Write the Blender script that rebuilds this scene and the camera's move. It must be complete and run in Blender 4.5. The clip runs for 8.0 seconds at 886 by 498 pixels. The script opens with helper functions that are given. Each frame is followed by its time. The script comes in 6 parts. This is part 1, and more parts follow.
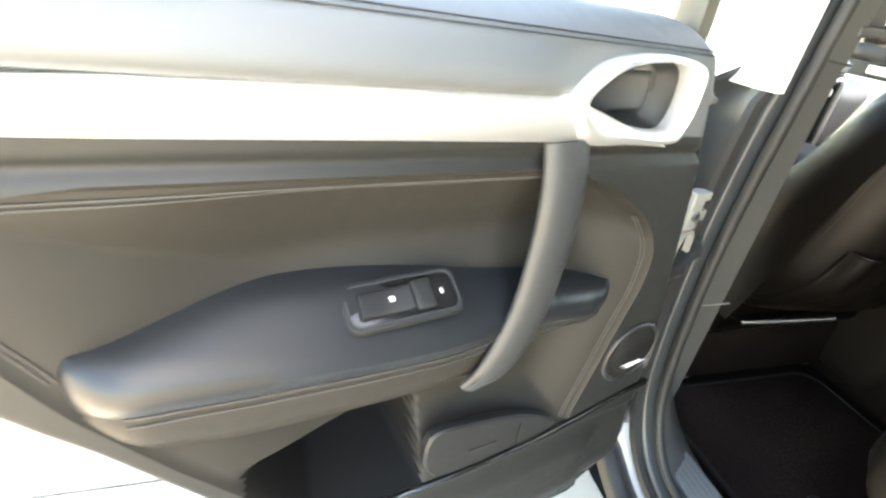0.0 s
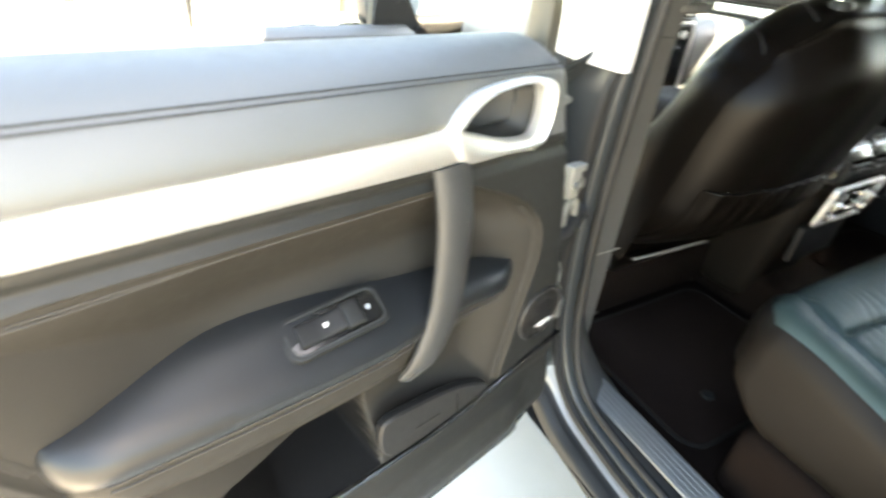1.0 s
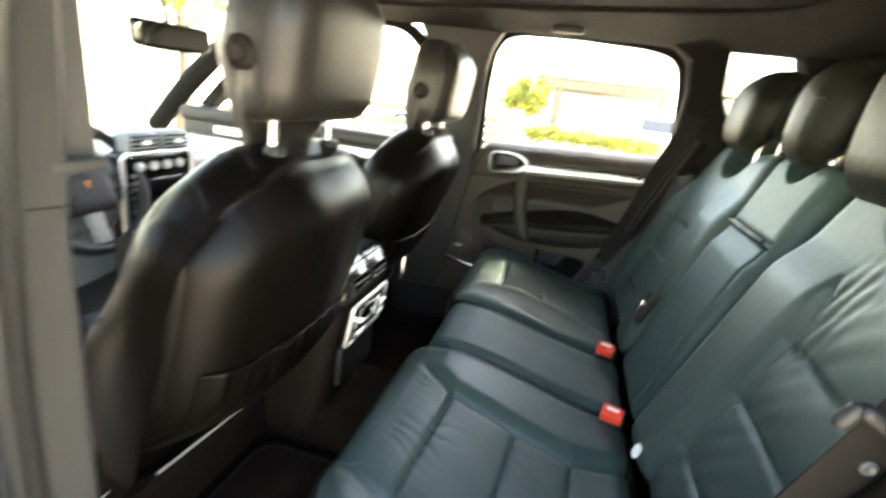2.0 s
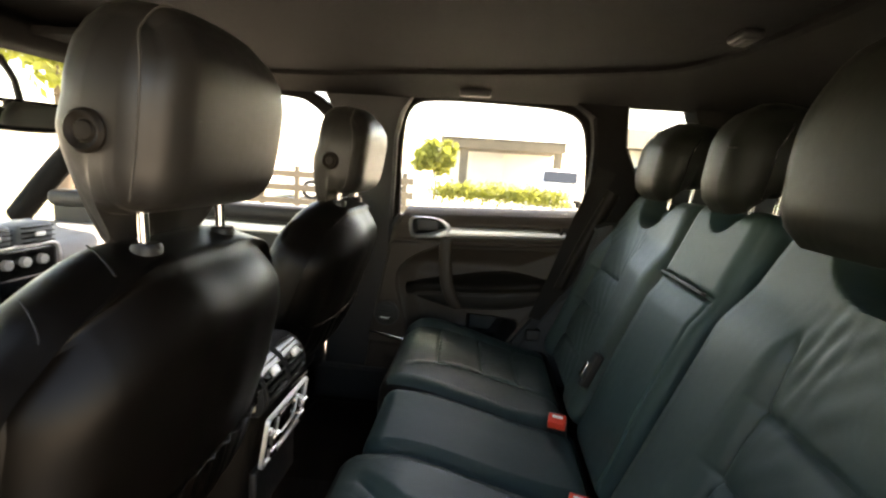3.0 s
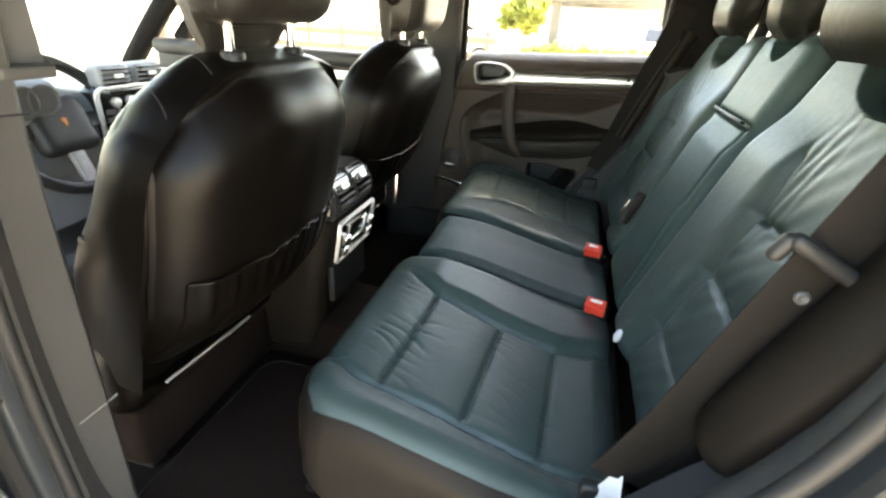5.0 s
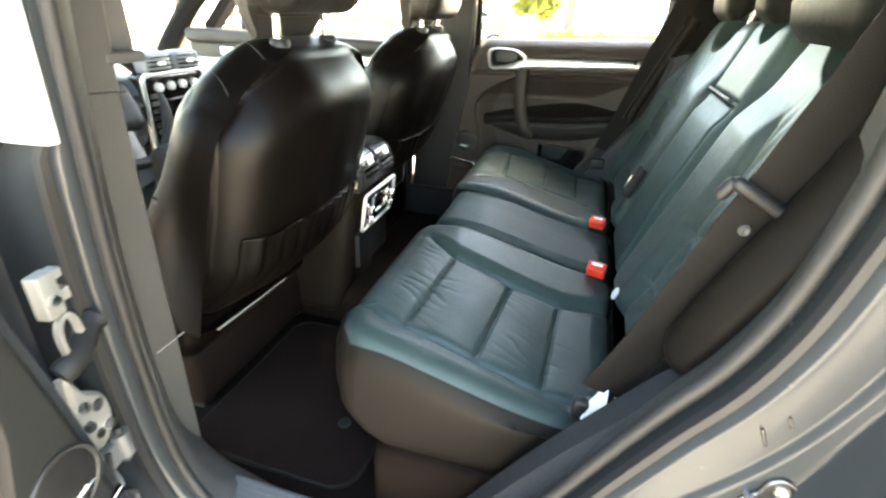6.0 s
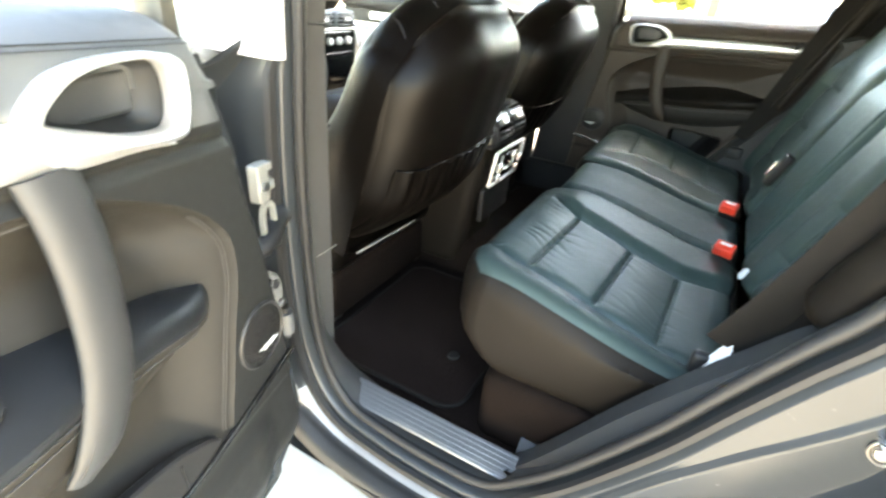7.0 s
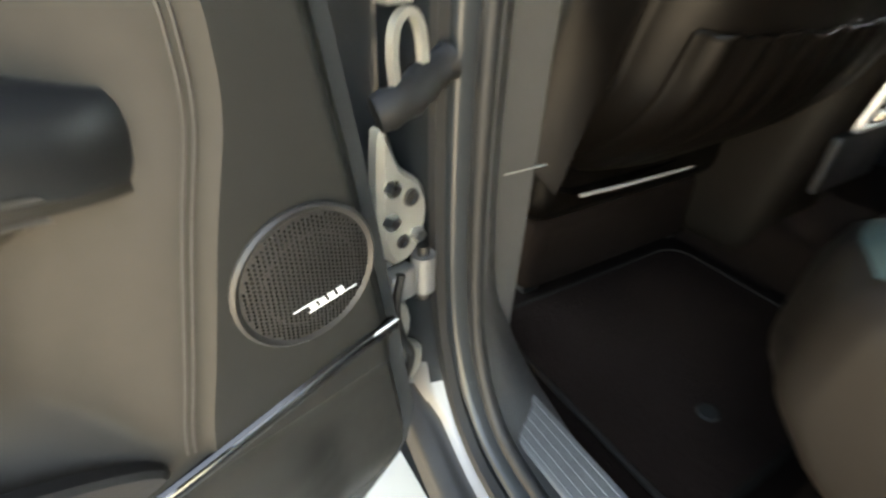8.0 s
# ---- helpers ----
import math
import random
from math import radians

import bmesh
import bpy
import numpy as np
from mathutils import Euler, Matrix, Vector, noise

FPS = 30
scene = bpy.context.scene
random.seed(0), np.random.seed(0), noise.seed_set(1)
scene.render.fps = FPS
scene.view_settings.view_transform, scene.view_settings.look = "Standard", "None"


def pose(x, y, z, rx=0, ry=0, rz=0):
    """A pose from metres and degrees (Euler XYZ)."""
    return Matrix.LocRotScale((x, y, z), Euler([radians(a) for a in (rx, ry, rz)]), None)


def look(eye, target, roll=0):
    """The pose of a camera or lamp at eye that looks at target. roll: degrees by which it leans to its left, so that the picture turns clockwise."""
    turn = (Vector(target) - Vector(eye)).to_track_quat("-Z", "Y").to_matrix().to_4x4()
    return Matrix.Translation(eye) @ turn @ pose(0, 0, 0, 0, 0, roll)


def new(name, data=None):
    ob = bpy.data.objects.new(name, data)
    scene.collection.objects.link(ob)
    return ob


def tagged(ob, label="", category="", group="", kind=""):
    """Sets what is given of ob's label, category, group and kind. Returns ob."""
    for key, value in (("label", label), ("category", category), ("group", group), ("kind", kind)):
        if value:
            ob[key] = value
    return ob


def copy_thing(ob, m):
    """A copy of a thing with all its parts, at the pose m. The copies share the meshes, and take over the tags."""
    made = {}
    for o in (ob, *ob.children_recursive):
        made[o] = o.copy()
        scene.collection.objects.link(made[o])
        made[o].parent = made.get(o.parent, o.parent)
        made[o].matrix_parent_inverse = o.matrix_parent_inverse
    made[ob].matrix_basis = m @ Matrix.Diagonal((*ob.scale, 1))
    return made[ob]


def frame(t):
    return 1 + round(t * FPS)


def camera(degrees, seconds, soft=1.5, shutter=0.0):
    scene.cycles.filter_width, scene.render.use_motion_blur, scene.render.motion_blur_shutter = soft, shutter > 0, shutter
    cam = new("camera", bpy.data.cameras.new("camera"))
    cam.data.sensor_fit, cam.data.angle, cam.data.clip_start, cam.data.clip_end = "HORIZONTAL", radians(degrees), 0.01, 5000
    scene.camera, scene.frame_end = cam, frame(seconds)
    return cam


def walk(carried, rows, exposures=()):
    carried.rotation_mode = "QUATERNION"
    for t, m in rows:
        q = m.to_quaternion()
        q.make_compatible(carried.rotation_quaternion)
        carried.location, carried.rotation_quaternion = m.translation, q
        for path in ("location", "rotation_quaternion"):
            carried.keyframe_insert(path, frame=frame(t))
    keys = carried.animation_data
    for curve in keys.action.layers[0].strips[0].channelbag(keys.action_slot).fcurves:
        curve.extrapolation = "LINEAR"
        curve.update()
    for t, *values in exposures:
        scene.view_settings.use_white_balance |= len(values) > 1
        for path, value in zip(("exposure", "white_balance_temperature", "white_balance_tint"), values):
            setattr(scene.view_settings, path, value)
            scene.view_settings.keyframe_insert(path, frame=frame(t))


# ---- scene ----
cam = camera(85.0, 8.0, soft=2.4, shutter=0.4)
PATH = [
    (0, (0.515, -1.369, 1.233), (-0.312, -1.105, 0.737), 7.4),
    (0.3, (0.527, -1.401, 1.246), (-0.287, -1.130, 0.732), 7.6),
    (1, (0.544, -1.372, 1.309), (-0.191, -0.975, 0.759), 2.9),
    (1.2, (0.559, -1.309, 1.345), (-0.115, -0.801, 0.809), 3.1),
    (1.5, (0.527, -1.231, 1.362), (0.060, -0.489, 0.881), 6.2),
    (1.8, (0.479, -1.137, 1.345), (0.174, -0.258, 0.978), 7.7),
    (2.1, (0.497, -1.031, 1.344), (0.308, -0.089, 1.067), 6.6),
    (3.3, (0.450, -0.946, 1.355), (0.373, 0.037, 1.188), 3.7),
    (3.5, (0.472, -0.970, 1.351), (0.354, 0.003, 1.149), 2.5),
    (4, (0.501, -0.996, 1.331), (0.318, -0.061, 1.027), 1.0),
    (4.5, (0.515, -1.004, 1.312), (0.311, -0.112, 0.910), 1.4),
    (4.7, (0.535, -1.029, 1.303), (0.333, -0.144, 0.884), 2.7),
    (5.8, (0.567, -1.163, 1.296), (0.345, -0.294, 0.854), 3.2),
    (6, (0.578, -1.192, 1.304), (0.344, -0.330, 0.854), 2.7),
    (6.5, (0.591, -1.309, 1.309), (0.290, -0.467, 0.862), 3.2),
    (7, (0.553, -1.307, 1.260), (0.151, -0.531, 0.774), 4.8),
    (7.2, (0.566, -1.310, 1.249), (0.108, -0.578, 0.745), 4.9),
    (7.5, (0.499, -1.164, 1.161), (-0.064, -0.553, 0.604), 3.8),
    (7.7, (0.437, -1.091, 1.104), (-0.178, -0.549, 0.531), 4.0),
    (8, (0.353, -1.026, 1.008), (-0.351, -0.588, 0.448), 2.2),
]
EXPOSURES = [(0.0, 4.58, 8550, 8), (1.2, 4.38, 9000, 8), (2.1, 4.74, 9050, 10), (3.3, 3.2, 9550, 16), (4.0, 3.36, 9550, 16), (4.5, 4.02, 9350, 14), (5.7, 4.95, 8900, 9), (6.0, 5.0, 8800, 9), (7.0, 5.08, 8900, 8), (7.5, 4.88, 9250, 8), (8.0, 4.43, 9700, 9)]
walk(cam, [(t, look(eye, target, roll)) for t, eye, target, roll in PATH], EXPOSURES)

# ---- world and sun: clear day, sun beyond the car, so that the open doors stand in its shade ----
SUN_ELEV, SUN_AZ = radians(48), radians(46)      # azimuth from +y towards +x
world = bpy.data.worlds.new("world")
scene.world = world
world.use_nodes = True
wn = world.node_tree
wn.nodes.clear()
sky = wn.nodes.new("ShaderNodeTexSky")
sky.sky_type = "NISHITA"
sky.sun_disc = False
sky.sun_elevation, sky.sun_rotation = SUN_ELEV, SUN_AZ
bgn = wn.nodes.new("ShaderNodeBackground")
bgn.inputs["Strength"].default_value = 0.15
wout = wn.nodes.new("ShaderNodeOutputWorld")
wn.links.new(sky.outputs[0], bgn.inputs[0])
wn.links.new(bgn.outputs[0], wout.inputs[0])
sun = new("sun", bpy.data.lights.new("sun", "SUN"))
sun.data.energy, sun.data.angle, sun.data.color = 4.0, radians(0.6), (1.0, 0.95, 0.86)
sun_from = Vector((math.sin(SUN_AZ) * math.cos(SUN_ELEV), math.cos(SUN_AZ) * math.cos(SUN_ELEV), math.sin(SUN_ELEV)))
sun.matrix_world = look(sun_from * 30, (0, 0, 0))


# ---- materials ----
def material(name, base, rough=0.5, metal=0.0, spec=0.5, var=0.15, var_scale=6.0, grain=0.0, grain_scale=300.0,
             cells=False, rough_var=0.1, bump2=0.0, bump2_scale=25.0, coat=0.0, sheen=0.0, per_piece=0.0):
    """A procedural surface: colour variation at a large and a small scale, grain as bump, uneven gloss."""
    m = bpy.data.materials.new(name)
    m.use_nodes = True
    nt = m.node_tree
    n, ln = nt.nodes, nt.links
    bsdf = n["Principled BSDF"]
    tc = n.new("ShaderNodeTexCoord")
    big = n.new("ShaderNodeTexNoise")
    big.inputs["Scale"].default_value, big.inputs["Detail"].default_value = var_scale, 6
    ln.new(tc.outputs["Object"], big.inputs["Vector"])
    fine = n.new("ShaderNodeTexNoise")
    fine.inputs["Scale"].default_value, fine.inputs["Detail"].default_value = var_scale * 14, 4
    ln.new(tc.outputs["Object"], fine.inputs["Vector"])
    mixn = n.new("ShaderNodeMath")
    mixn.operation = "MULTIPLY_ADD"
    mixn.inputs[1].default_value = 0.35
    ln.new(fine.outputs["Fac"], mixn.inputs[0])
    ln.new(big.outputs["Fac"], mixn.inputs[2])
    ramp = n.new("ShaderNodeMapRange")
    ramp.inputs["From Min"].default_value, ramp.inputs["From Max"].default_value = 0.35, 1.0
    ramp.inputs["To Min"].default_value, ramp.inputs["To Max"].default_value = 1 - var, 1 + var
    ln.new(mixn.outputs[0], ramp.inputs["Value"])
    value = ramp.outputs["Result"]
    if per_piece:
        info = n.new("ShaderNodeObjectInfo")
        piece = n.new("ShaderNodeMapRange")
        piece.inputs["To Min"].default_value, piece.inputs["To Max"].default_value = 1 - per_piece, 1 + per_piece
        ln.new(info.outputs["Random"], piece.inputs["Value"])
        both = n.new("ShaderNodeMath")
        both.operation = "MULTIPLY"
        ln.new(value, both.inputs[0])
        ln.new(piece.outputs["Result"], both.inputs[1])
        value = both.outputs[0]
    scale = n.new("ShaderNodeVectorMath")
    scale.operation = "SCALE"
    scale.inputs[0].default_value = base
    ln.new(value, scale.inputs["Scale"])
    ln.new(scale.outputs[0], bsdf.inputs["Base Color"])
    rr = n.new("ShaderNodeMapRange")
    rr.inputs["To Min"].default_value, rr.inputs["To Max"].default_value = max(0.02, rough - rough_var), min(1.0, rough + rough_var)
    ln.new(fine.outputs["Fac"], rr.inputs["Value"])
    ln.new(rr.outputs["Result"], bsdf.inputs["Roughness"])
    bsdf.inputs["Metallic"].default_value = metal
    bsdf.inputs["Specular IOR Level"].default_value = spec
    bsdf.inputs["Coat Weight"].default_value = coat
    bsdf.inputs["Coat Roughness"].default_value = 0.06
    bsdf.inputs["Sheen Weight"].default_value = sheen
    normal = None
    if grain:
        if cells:
            g = n.new("ShaderNodeTexVoronoi")
            g.inputs["Scale"].default_value = grain_scale
            src = g.outputs["Distance"]
        else:
            g = n.new("ShaderNodeTexNoise")
            g.inputs["Scale"].default_value, g.inputs["Detail"].default_value = grain_scale, 3
            src = g.outputs["Fac"]
        ln.new(tc.outputs["Object"], g.inputs["Vector"])
        b = n.new("ShaderNodeBump")
        b.inputs["Strength"].default_value, b.inputs["Distance"].default_value = grain, 0.001
        ln.new(src, b.inputs["Height"])
        normal = b.outputs[0]
    if bump2:
        g2 = n.new("ShaderNodeTexNoise")
        g2.inputs["Scale"].default_value, g2.inputs["Detail"].default_value, g2.inputs["Distortion"].default_value = bump2_scale, 4, 1.2
        ln.new(tc.outputs["Object"], g2.inputs["Vector"])
        b2 = n.new("ShaderNodeBump")
        b2.inputs["Strength"].default_value, b2.inputs["Distance"].default_value = bump2, 0.004
        ln.new(g2.outputs["Fac"], b2.inputs["Height"])
        if normal:
            ln.new(normal, b2.inputs["Normal"])
        normal = b2.outputs[0]
    if normal:
        ln.new(normal, bsdf.inputs["Normal"])
    return m


# Bench leathers are teal in the base to hold some of the sky's reflection
LEATHER = material("black_leather", (0.0250, 0.0480, 0.0455), 0.50, spec=0.22, grain=0.10, grain_scale=1400, cells=True, bump2=0.10, bump2_scale=14)
LEATHER_SOFT = material("soft_creased_leather", (0.031, 0.0495, 0.0450), 0.45, spec=0.34, grain=0.12, grain_scale=1300, cells=True, bump2=0.13, bump2_scale=30)
# Base far below black leather's own: the dim cabin's darkness is put into it
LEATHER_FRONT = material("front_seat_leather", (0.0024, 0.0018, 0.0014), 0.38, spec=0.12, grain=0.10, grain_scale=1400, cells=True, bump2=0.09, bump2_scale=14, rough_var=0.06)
LEATHER_HEAD = material("head_restraint_leather", (0.013, 0.0118, 0.0104), 0.42, spec=0.30, grain=0.10, grain_scale=1400, cells=True, bump2=0.06)
LEATHER_REAR_HEAD = material("rear_head_restraint_leather", (0.0095, 0.0102, 0.0080), 0.46, spec=0.14, grain=0.10, grain_scale=1400, cells=True, bump2=0.07)
# Browner copy of the bench leather; on cushion sides it holds ground light
LEATHER_SIDE = material("leatherette", (0.0095, 0.0076, 0.0060), 0.48, spec=0.09, grain=0.10, grain_scale=1400, cells=True, bump2=0.08)
ARMREST = material("armrest_leather", (0.0105, 0.0118, 0.0132), 0.36, spec=0.34, grain=0.10, grain_scale=1400, cells=True, bump2=0.06)
STITCH = material("stitching_thread", (0.034, 0.031, 0.027), 0.8)
PANEL = material("soft_touch_panel", (0.0130, 0.0136, 0.0130), 0.52, spec=0.28, grain=0.10, grain_scale=1500, cells=True, var=0.06)
ROLL = material("bluish_grey_soft_vinyl", (0.072, 0.077, 0.078), 0.48, grain=0.10, grain_scale=1500, cells=True, var=0.06)
GRIP = material("grip_plastic", (0.026, 0.027, 0.027), 0.46, spec=0.35, grain=0.1, grain_scale=1400, cells=True, var=0.06)
PANEL_LIGHT = material("lower_panel_leatherette", (0.0185, 0.0170, 0.0145), 0.58, spec=0.2, grain=0.08, grain_scale=1500, cells=True, var=0.06)
# Closed door's darker, browner copy of the door panels, for the cabin's dim light
PANEL_WARM = material("cabin_shaded_panel", (0.030, 0.0225, 0.0165), 0.52, spec=0.25, grain=0.10, grain_scale=1500, cells=True, var=0.06)
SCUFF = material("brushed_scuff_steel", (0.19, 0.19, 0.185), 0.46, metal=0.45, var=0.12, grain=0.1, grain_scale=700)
PANEL_DARK = material("dark_plastic", (0.013, 0.013, 0.013), 0.48, spec=0.28, grain=0.2, grain_scale=600, var=0.1)
TRIM_GREY = material("pillar_trim_plastic", (0.054, 0.053, 0.050), 0.5, spec=0.3, grain=0.25, grain_scale=600, var=0.08)
# Pillar trim's darker copy: the arch's turn from the light is in the colour
TRIM_DARK = material("shaded_arch_plastic", (0.026, 0.028, 0.029), 0.5, spec=0.24, grain=0.25, grain_scale=600, var=0.08)
# Dash paler than its own tone: windscreen daylight is put into the base
DASH = material("windscreen_lit_dash_vinyl", (0.15, 0.163, 0.17), 0.5, grain=0.1, grain_scale=1400, cells=True, var=0.06)
GLOSS_BLACK = material("gloss_black", (0.008, 0.008, 0.008), 0.15, var=0.1)
ALU = material("satin_aluminium", (0.80, 0.80, 0.78), 0.48, metal=1.0, var=0.05, grain=0.05, grain_scale=900, rough_var=0.05)
CHROME = material("chrome", (0.75, 0.75, 0.74), 0.12, metal=1.0, var=0.03, rough_var=0.04)
HINGE = material("painted_hinge_casting", (0.25, 0.245, 0.22), 0.40, metal=0.25, var=0.12, bump2=0.2, bump2_scale=60)
DARK_STEEL = material("dark_oiled_steel", (0.075, 0.073, 0.07), 0.42, metal=0.8, var=0.3, bump2=0.2, bump2_scale=60)
STEEL = material("zinc_plated_steel", (0.62, 0.61, 0.58), 0.3, metal=1.0, var=0.15, bump2=0.2, bump2_scale=60)
PAINT = material("grey_metallic_paint", (0.028, 0.036, 0.042), 0.36, metal=0.2, spec=0.26, var=0.06, coat=0.6, rough_var=0.04)
PAINT_JAMB = material("grey_metallic_paint_jamb", (0.034, 0.038, 0.040), 0.26, metal=0.18, spec=0.24, var=0.08, coat=0.08, rough_var=0.03)
RUBBER = material("black_rubber", (0.014, 0.014, 0.014), 0.55, spec=0.3, var=0.2, grain=0.15, grain_scale=200)
CARPET = material("charcoal_carpet", (0.0080, 0.0053, 0.0042), 0.95, var=0.35, var_scale=9, grain=1.0, grain_scale=900, spec=0.05, bump2=0.5, bump2_scale=120)
MAT_PILE = material("floor_mat_pile", (0.0105, 0.0066, 0.0052), 0.95, var=0.4, var_scale=7, grain=1.0, grain_scale=800, spec=0.05, bump2=0.5, bump2_scale=90)
FRAME_OLIVE = material("olive_grey_frame_trim", (0.060, 0.054, 0.040), 0.5, grain=0.2, grain_scale=600, var=0.08)
HEADLINER = material("dark_headliner_fabric", (0.0075, 0.0070, 0.0064), 0.95, var=0.1, grain=0.5, grain_scale=900, spec=0.1)
SHADE = material("black_shade_fabric", (0.0075, 0.0072, 0.0070), 0.9, var=0.1, grain=0.4, grain_scale=900, spec=0.1)
WEBBING = material("belt_webbing", (0.0080, 0.0068, 0.0056), 0.75, spec=0.15, var=0.2, grain=0.6, grain_scale=700)
PALE = material("pale_edging", (0.20, 0.19, 0.17), 0.6, var=0.1)
RED = material("red_buckle_plastic", (0.78, 0.055, 0.03), 0.35, var=0.08)
WHITE = material("white_plastic", (0.78, 0.78, 0.75), 0.45, var=0.05)
WOOD_AMBER = material("amber_side_trim", (0.17, 0.10, 0.048), 0.35, var=0.2)
IVORY = material("ivory_ring", (0.52, 0.42, 0.28), 0.40)
MESH_GREY = material("speaker_mesh", (0.022, 0.021, 0.020), 0.5, metal=0.3, var=0.1)
ICON = material("printed_symbol", (0.75, 0.75, 0.72), 0.5)
CONCRETE = material("driveway_concrete", (0.46, 0.42, 0.36), 0.9, var=0.12, var_scale=0.9, grain=0.6, grain_scale=60, spec=0.2, bump2=0.4, bump2_scale=4)
# Grass tone bleached: the overexposed daylight is put into the colour
GRASS = material("lawn", (0.30, 0.30, 0.22), 0.9, var=0.4, var_scale=0.6, grain=1.0, grain_scale=30, spec=0.1)
RENDER_WALL = material("painted_render_wall", (0.74, 0.71, 0.62), 0.85, var=0.1, var_scale=0.6, grain=0.4, grain_scale=40)
ROOF_TIMBER = material("brown_fascia", (0.10, 0.082, 0.058), 0.7, var=0.2, var_scale=2)
LEAF = material("leaf", (0.12, 0.14, 0.035), 0.55, var=0.35, var_scale=2.0, per_piece=0.2)
lt = LEAF.node_tree      # leaves let the sun through
glow = lt.nodes.new("ShaderNodeBsdfTranslucent")
glow.inputs["Color"].default_value = (0.34, 0.36, 0.07, 1)
both = lt.nodes.new("ShaderNodeMixShader")
both.inputs[0].default_value = 0.5
lt.links.new(lt.nodes["Principled BSDF"].outputs[0], both.inputs[1])
lt.links.new(glow.outputs[0], both.inputs[2])
lt.links.new(both.outputs[0], lt.nodes["Material Output"].inputs["Surface"])
BARK = material("bark", (0.10, 0.075, 0.055), 0.9, var=0.3, var_scale=5, grain=1.0, grain_scale=25)
CAR_WHITE = material("white_car_paint", (0.62, 0.62, 0.61), 0.3, var=0.03, coat=0.6)
DARK_GLASS = material("dark_car_glass", (0.02, 0.022, 0.024), 0.08, var=0.05, rough_var=0.02)
DISPLAY = material("black_display", (0.006, 0.007, 0.008), 0.12, var=0.05)
ORANGE = material("amber_marking", (0.55, 0.16, 0.03), 0.5)


def glass_material(name, tint):
    m = bpy.data.materials.new(name)
    m.use_nodes = True
    b = m.node_tree.nodes["Principled BSDF"]
    b.inputs["Base Color"].default_value = (*tint, 1)
    b.inputs["Roughness"].default_value = 0.0
    b.inputs["IOR"].default_value = 1.02
    b.inputs["Transmission Weight"].default_value = 1.0
    return m


GLASS = glass_material("window_glass", (0.92, 0.95, 0.93))
GLASS_TINT = glass_material("privacy_glass", (0.40, 0.42, 0.40))
mir = bpy.data.materials.new("mirror_glass")
mir.use_nodes = True
mir.node_tree.nodes["Principled BSDF"].inputs["Base Color"].default_value = (0.8, 0.82, 0.8, 1)
mir.node_tree.nodes["Principled BSDF"].inputs["Metallic"].default_value = 1.0
mir.node_tree.nodes["Principled BSDF"].inputs["Roughness"].default_value = 0.02
MIRROR = mir


# ---- mesh helpers: a shape is a pair (points, faces) ----
def cat(*shapes):
    pts, faces, at = [], [], 0
    for v, f in shapes:
        v = np.asarray(v, float)
        pts.append(v)
        faces += [tuple(i + at for i in q) for q in f]
        at += len(v)
    return np.concatenate(pts), faces


def moved(shape, m):
    v, f = shape
    v = np.asarray(v, float)
    r = np.array(m.to_3x3())
    v = v @ r.T + np.array(m.translation)
    if np.linalg.det(r) < 0:
        f = [tuple(reversed(q)) for q in f]
    return v, f


def mirrored(shape):
    v, f = shape
    return np.asarray(v, float) * (1, -1, 1), [tuple(reversed(q)) for q in f]


def part(name, shape, mat, parent=None, label="", smooth=True, fix=True):
    v, f = shape
    me = bpy.data.meshes.new(name)
    me.from_pydata([tuple(p) for p in np.asarray(v, float).tolist()], [], [tuple(int(i) for i in q) for q in f])
    if fix:
        b = bmesh.new()
        b.from_mesh(me)
        bmesh.ops.remove_doubles(b, verts=b.verts, dist=2e-5)
        bmesh.ops.recalc_face_normals(b, faces=b.faces)
        b.to_mesh(me)
        b.free()
    me.materials.append(mat)
    if smooth:
        me.polygons.foreach_set("use_smooth", [True] * len(me.polygons))
        me.set_sharp_from_angle(angle=radians(42))
    ob = new(name, me)
    if parent:
        ob.parent = parent
    return tagged(ob, label)


def thing(name, label, category, m=None, group="", kind=""):
    ob = new(name)
    if m is not None:
        ob.matrix_basis = m
    ob.empty_display_size = 0.05
    return tagged(ob, label, category, group, kind)


def grid(p, close_u=False, close_v=False):
    p = np.asarray(p, float)
    nu, nv = p.shape[:2]
    f = []
    for i in range(nu - (not close_u)):
        for j in range(nv - (not close_v)):
            a, b = i, (i + 1) % nu
            c, d = j, (j + 1) % nv
            f.append((a * nv + c, b * nv + c, b * nv + d, a * nv + d))
    return p.reshape(-1, 3), f


def solid(p, thick):
    """A sheet given as a grid of points, thickened by the vector or array thick."""
    p = np.asarray(p, float)
    q = p + np.asarray(thick, float)
    nu, nv = p.shape[:2]
    v1, f1 = grid(p)
    v2, f2 = grid(q)
    n = nu * nv
    f = list(f1) + [tuple(reversed([i + n for i in t])) for t in f2]
    rim = [(i, 0) for i in range(nu)] + [(nu - 1, j) for j in range(1, nv)] + [(i, nv - 1) for i in range(nu - 2, -1, -1)] + [(0, j) for j in range(nv - 2, 0, -1)]
    ids = [i * nv + j for i, j in rim]
    for a, b in zip(ids, ids[1:] + ids[:1]):
        f.append((a, b, b + n, a + n))
    return np.concatenate([v1, v2]), f


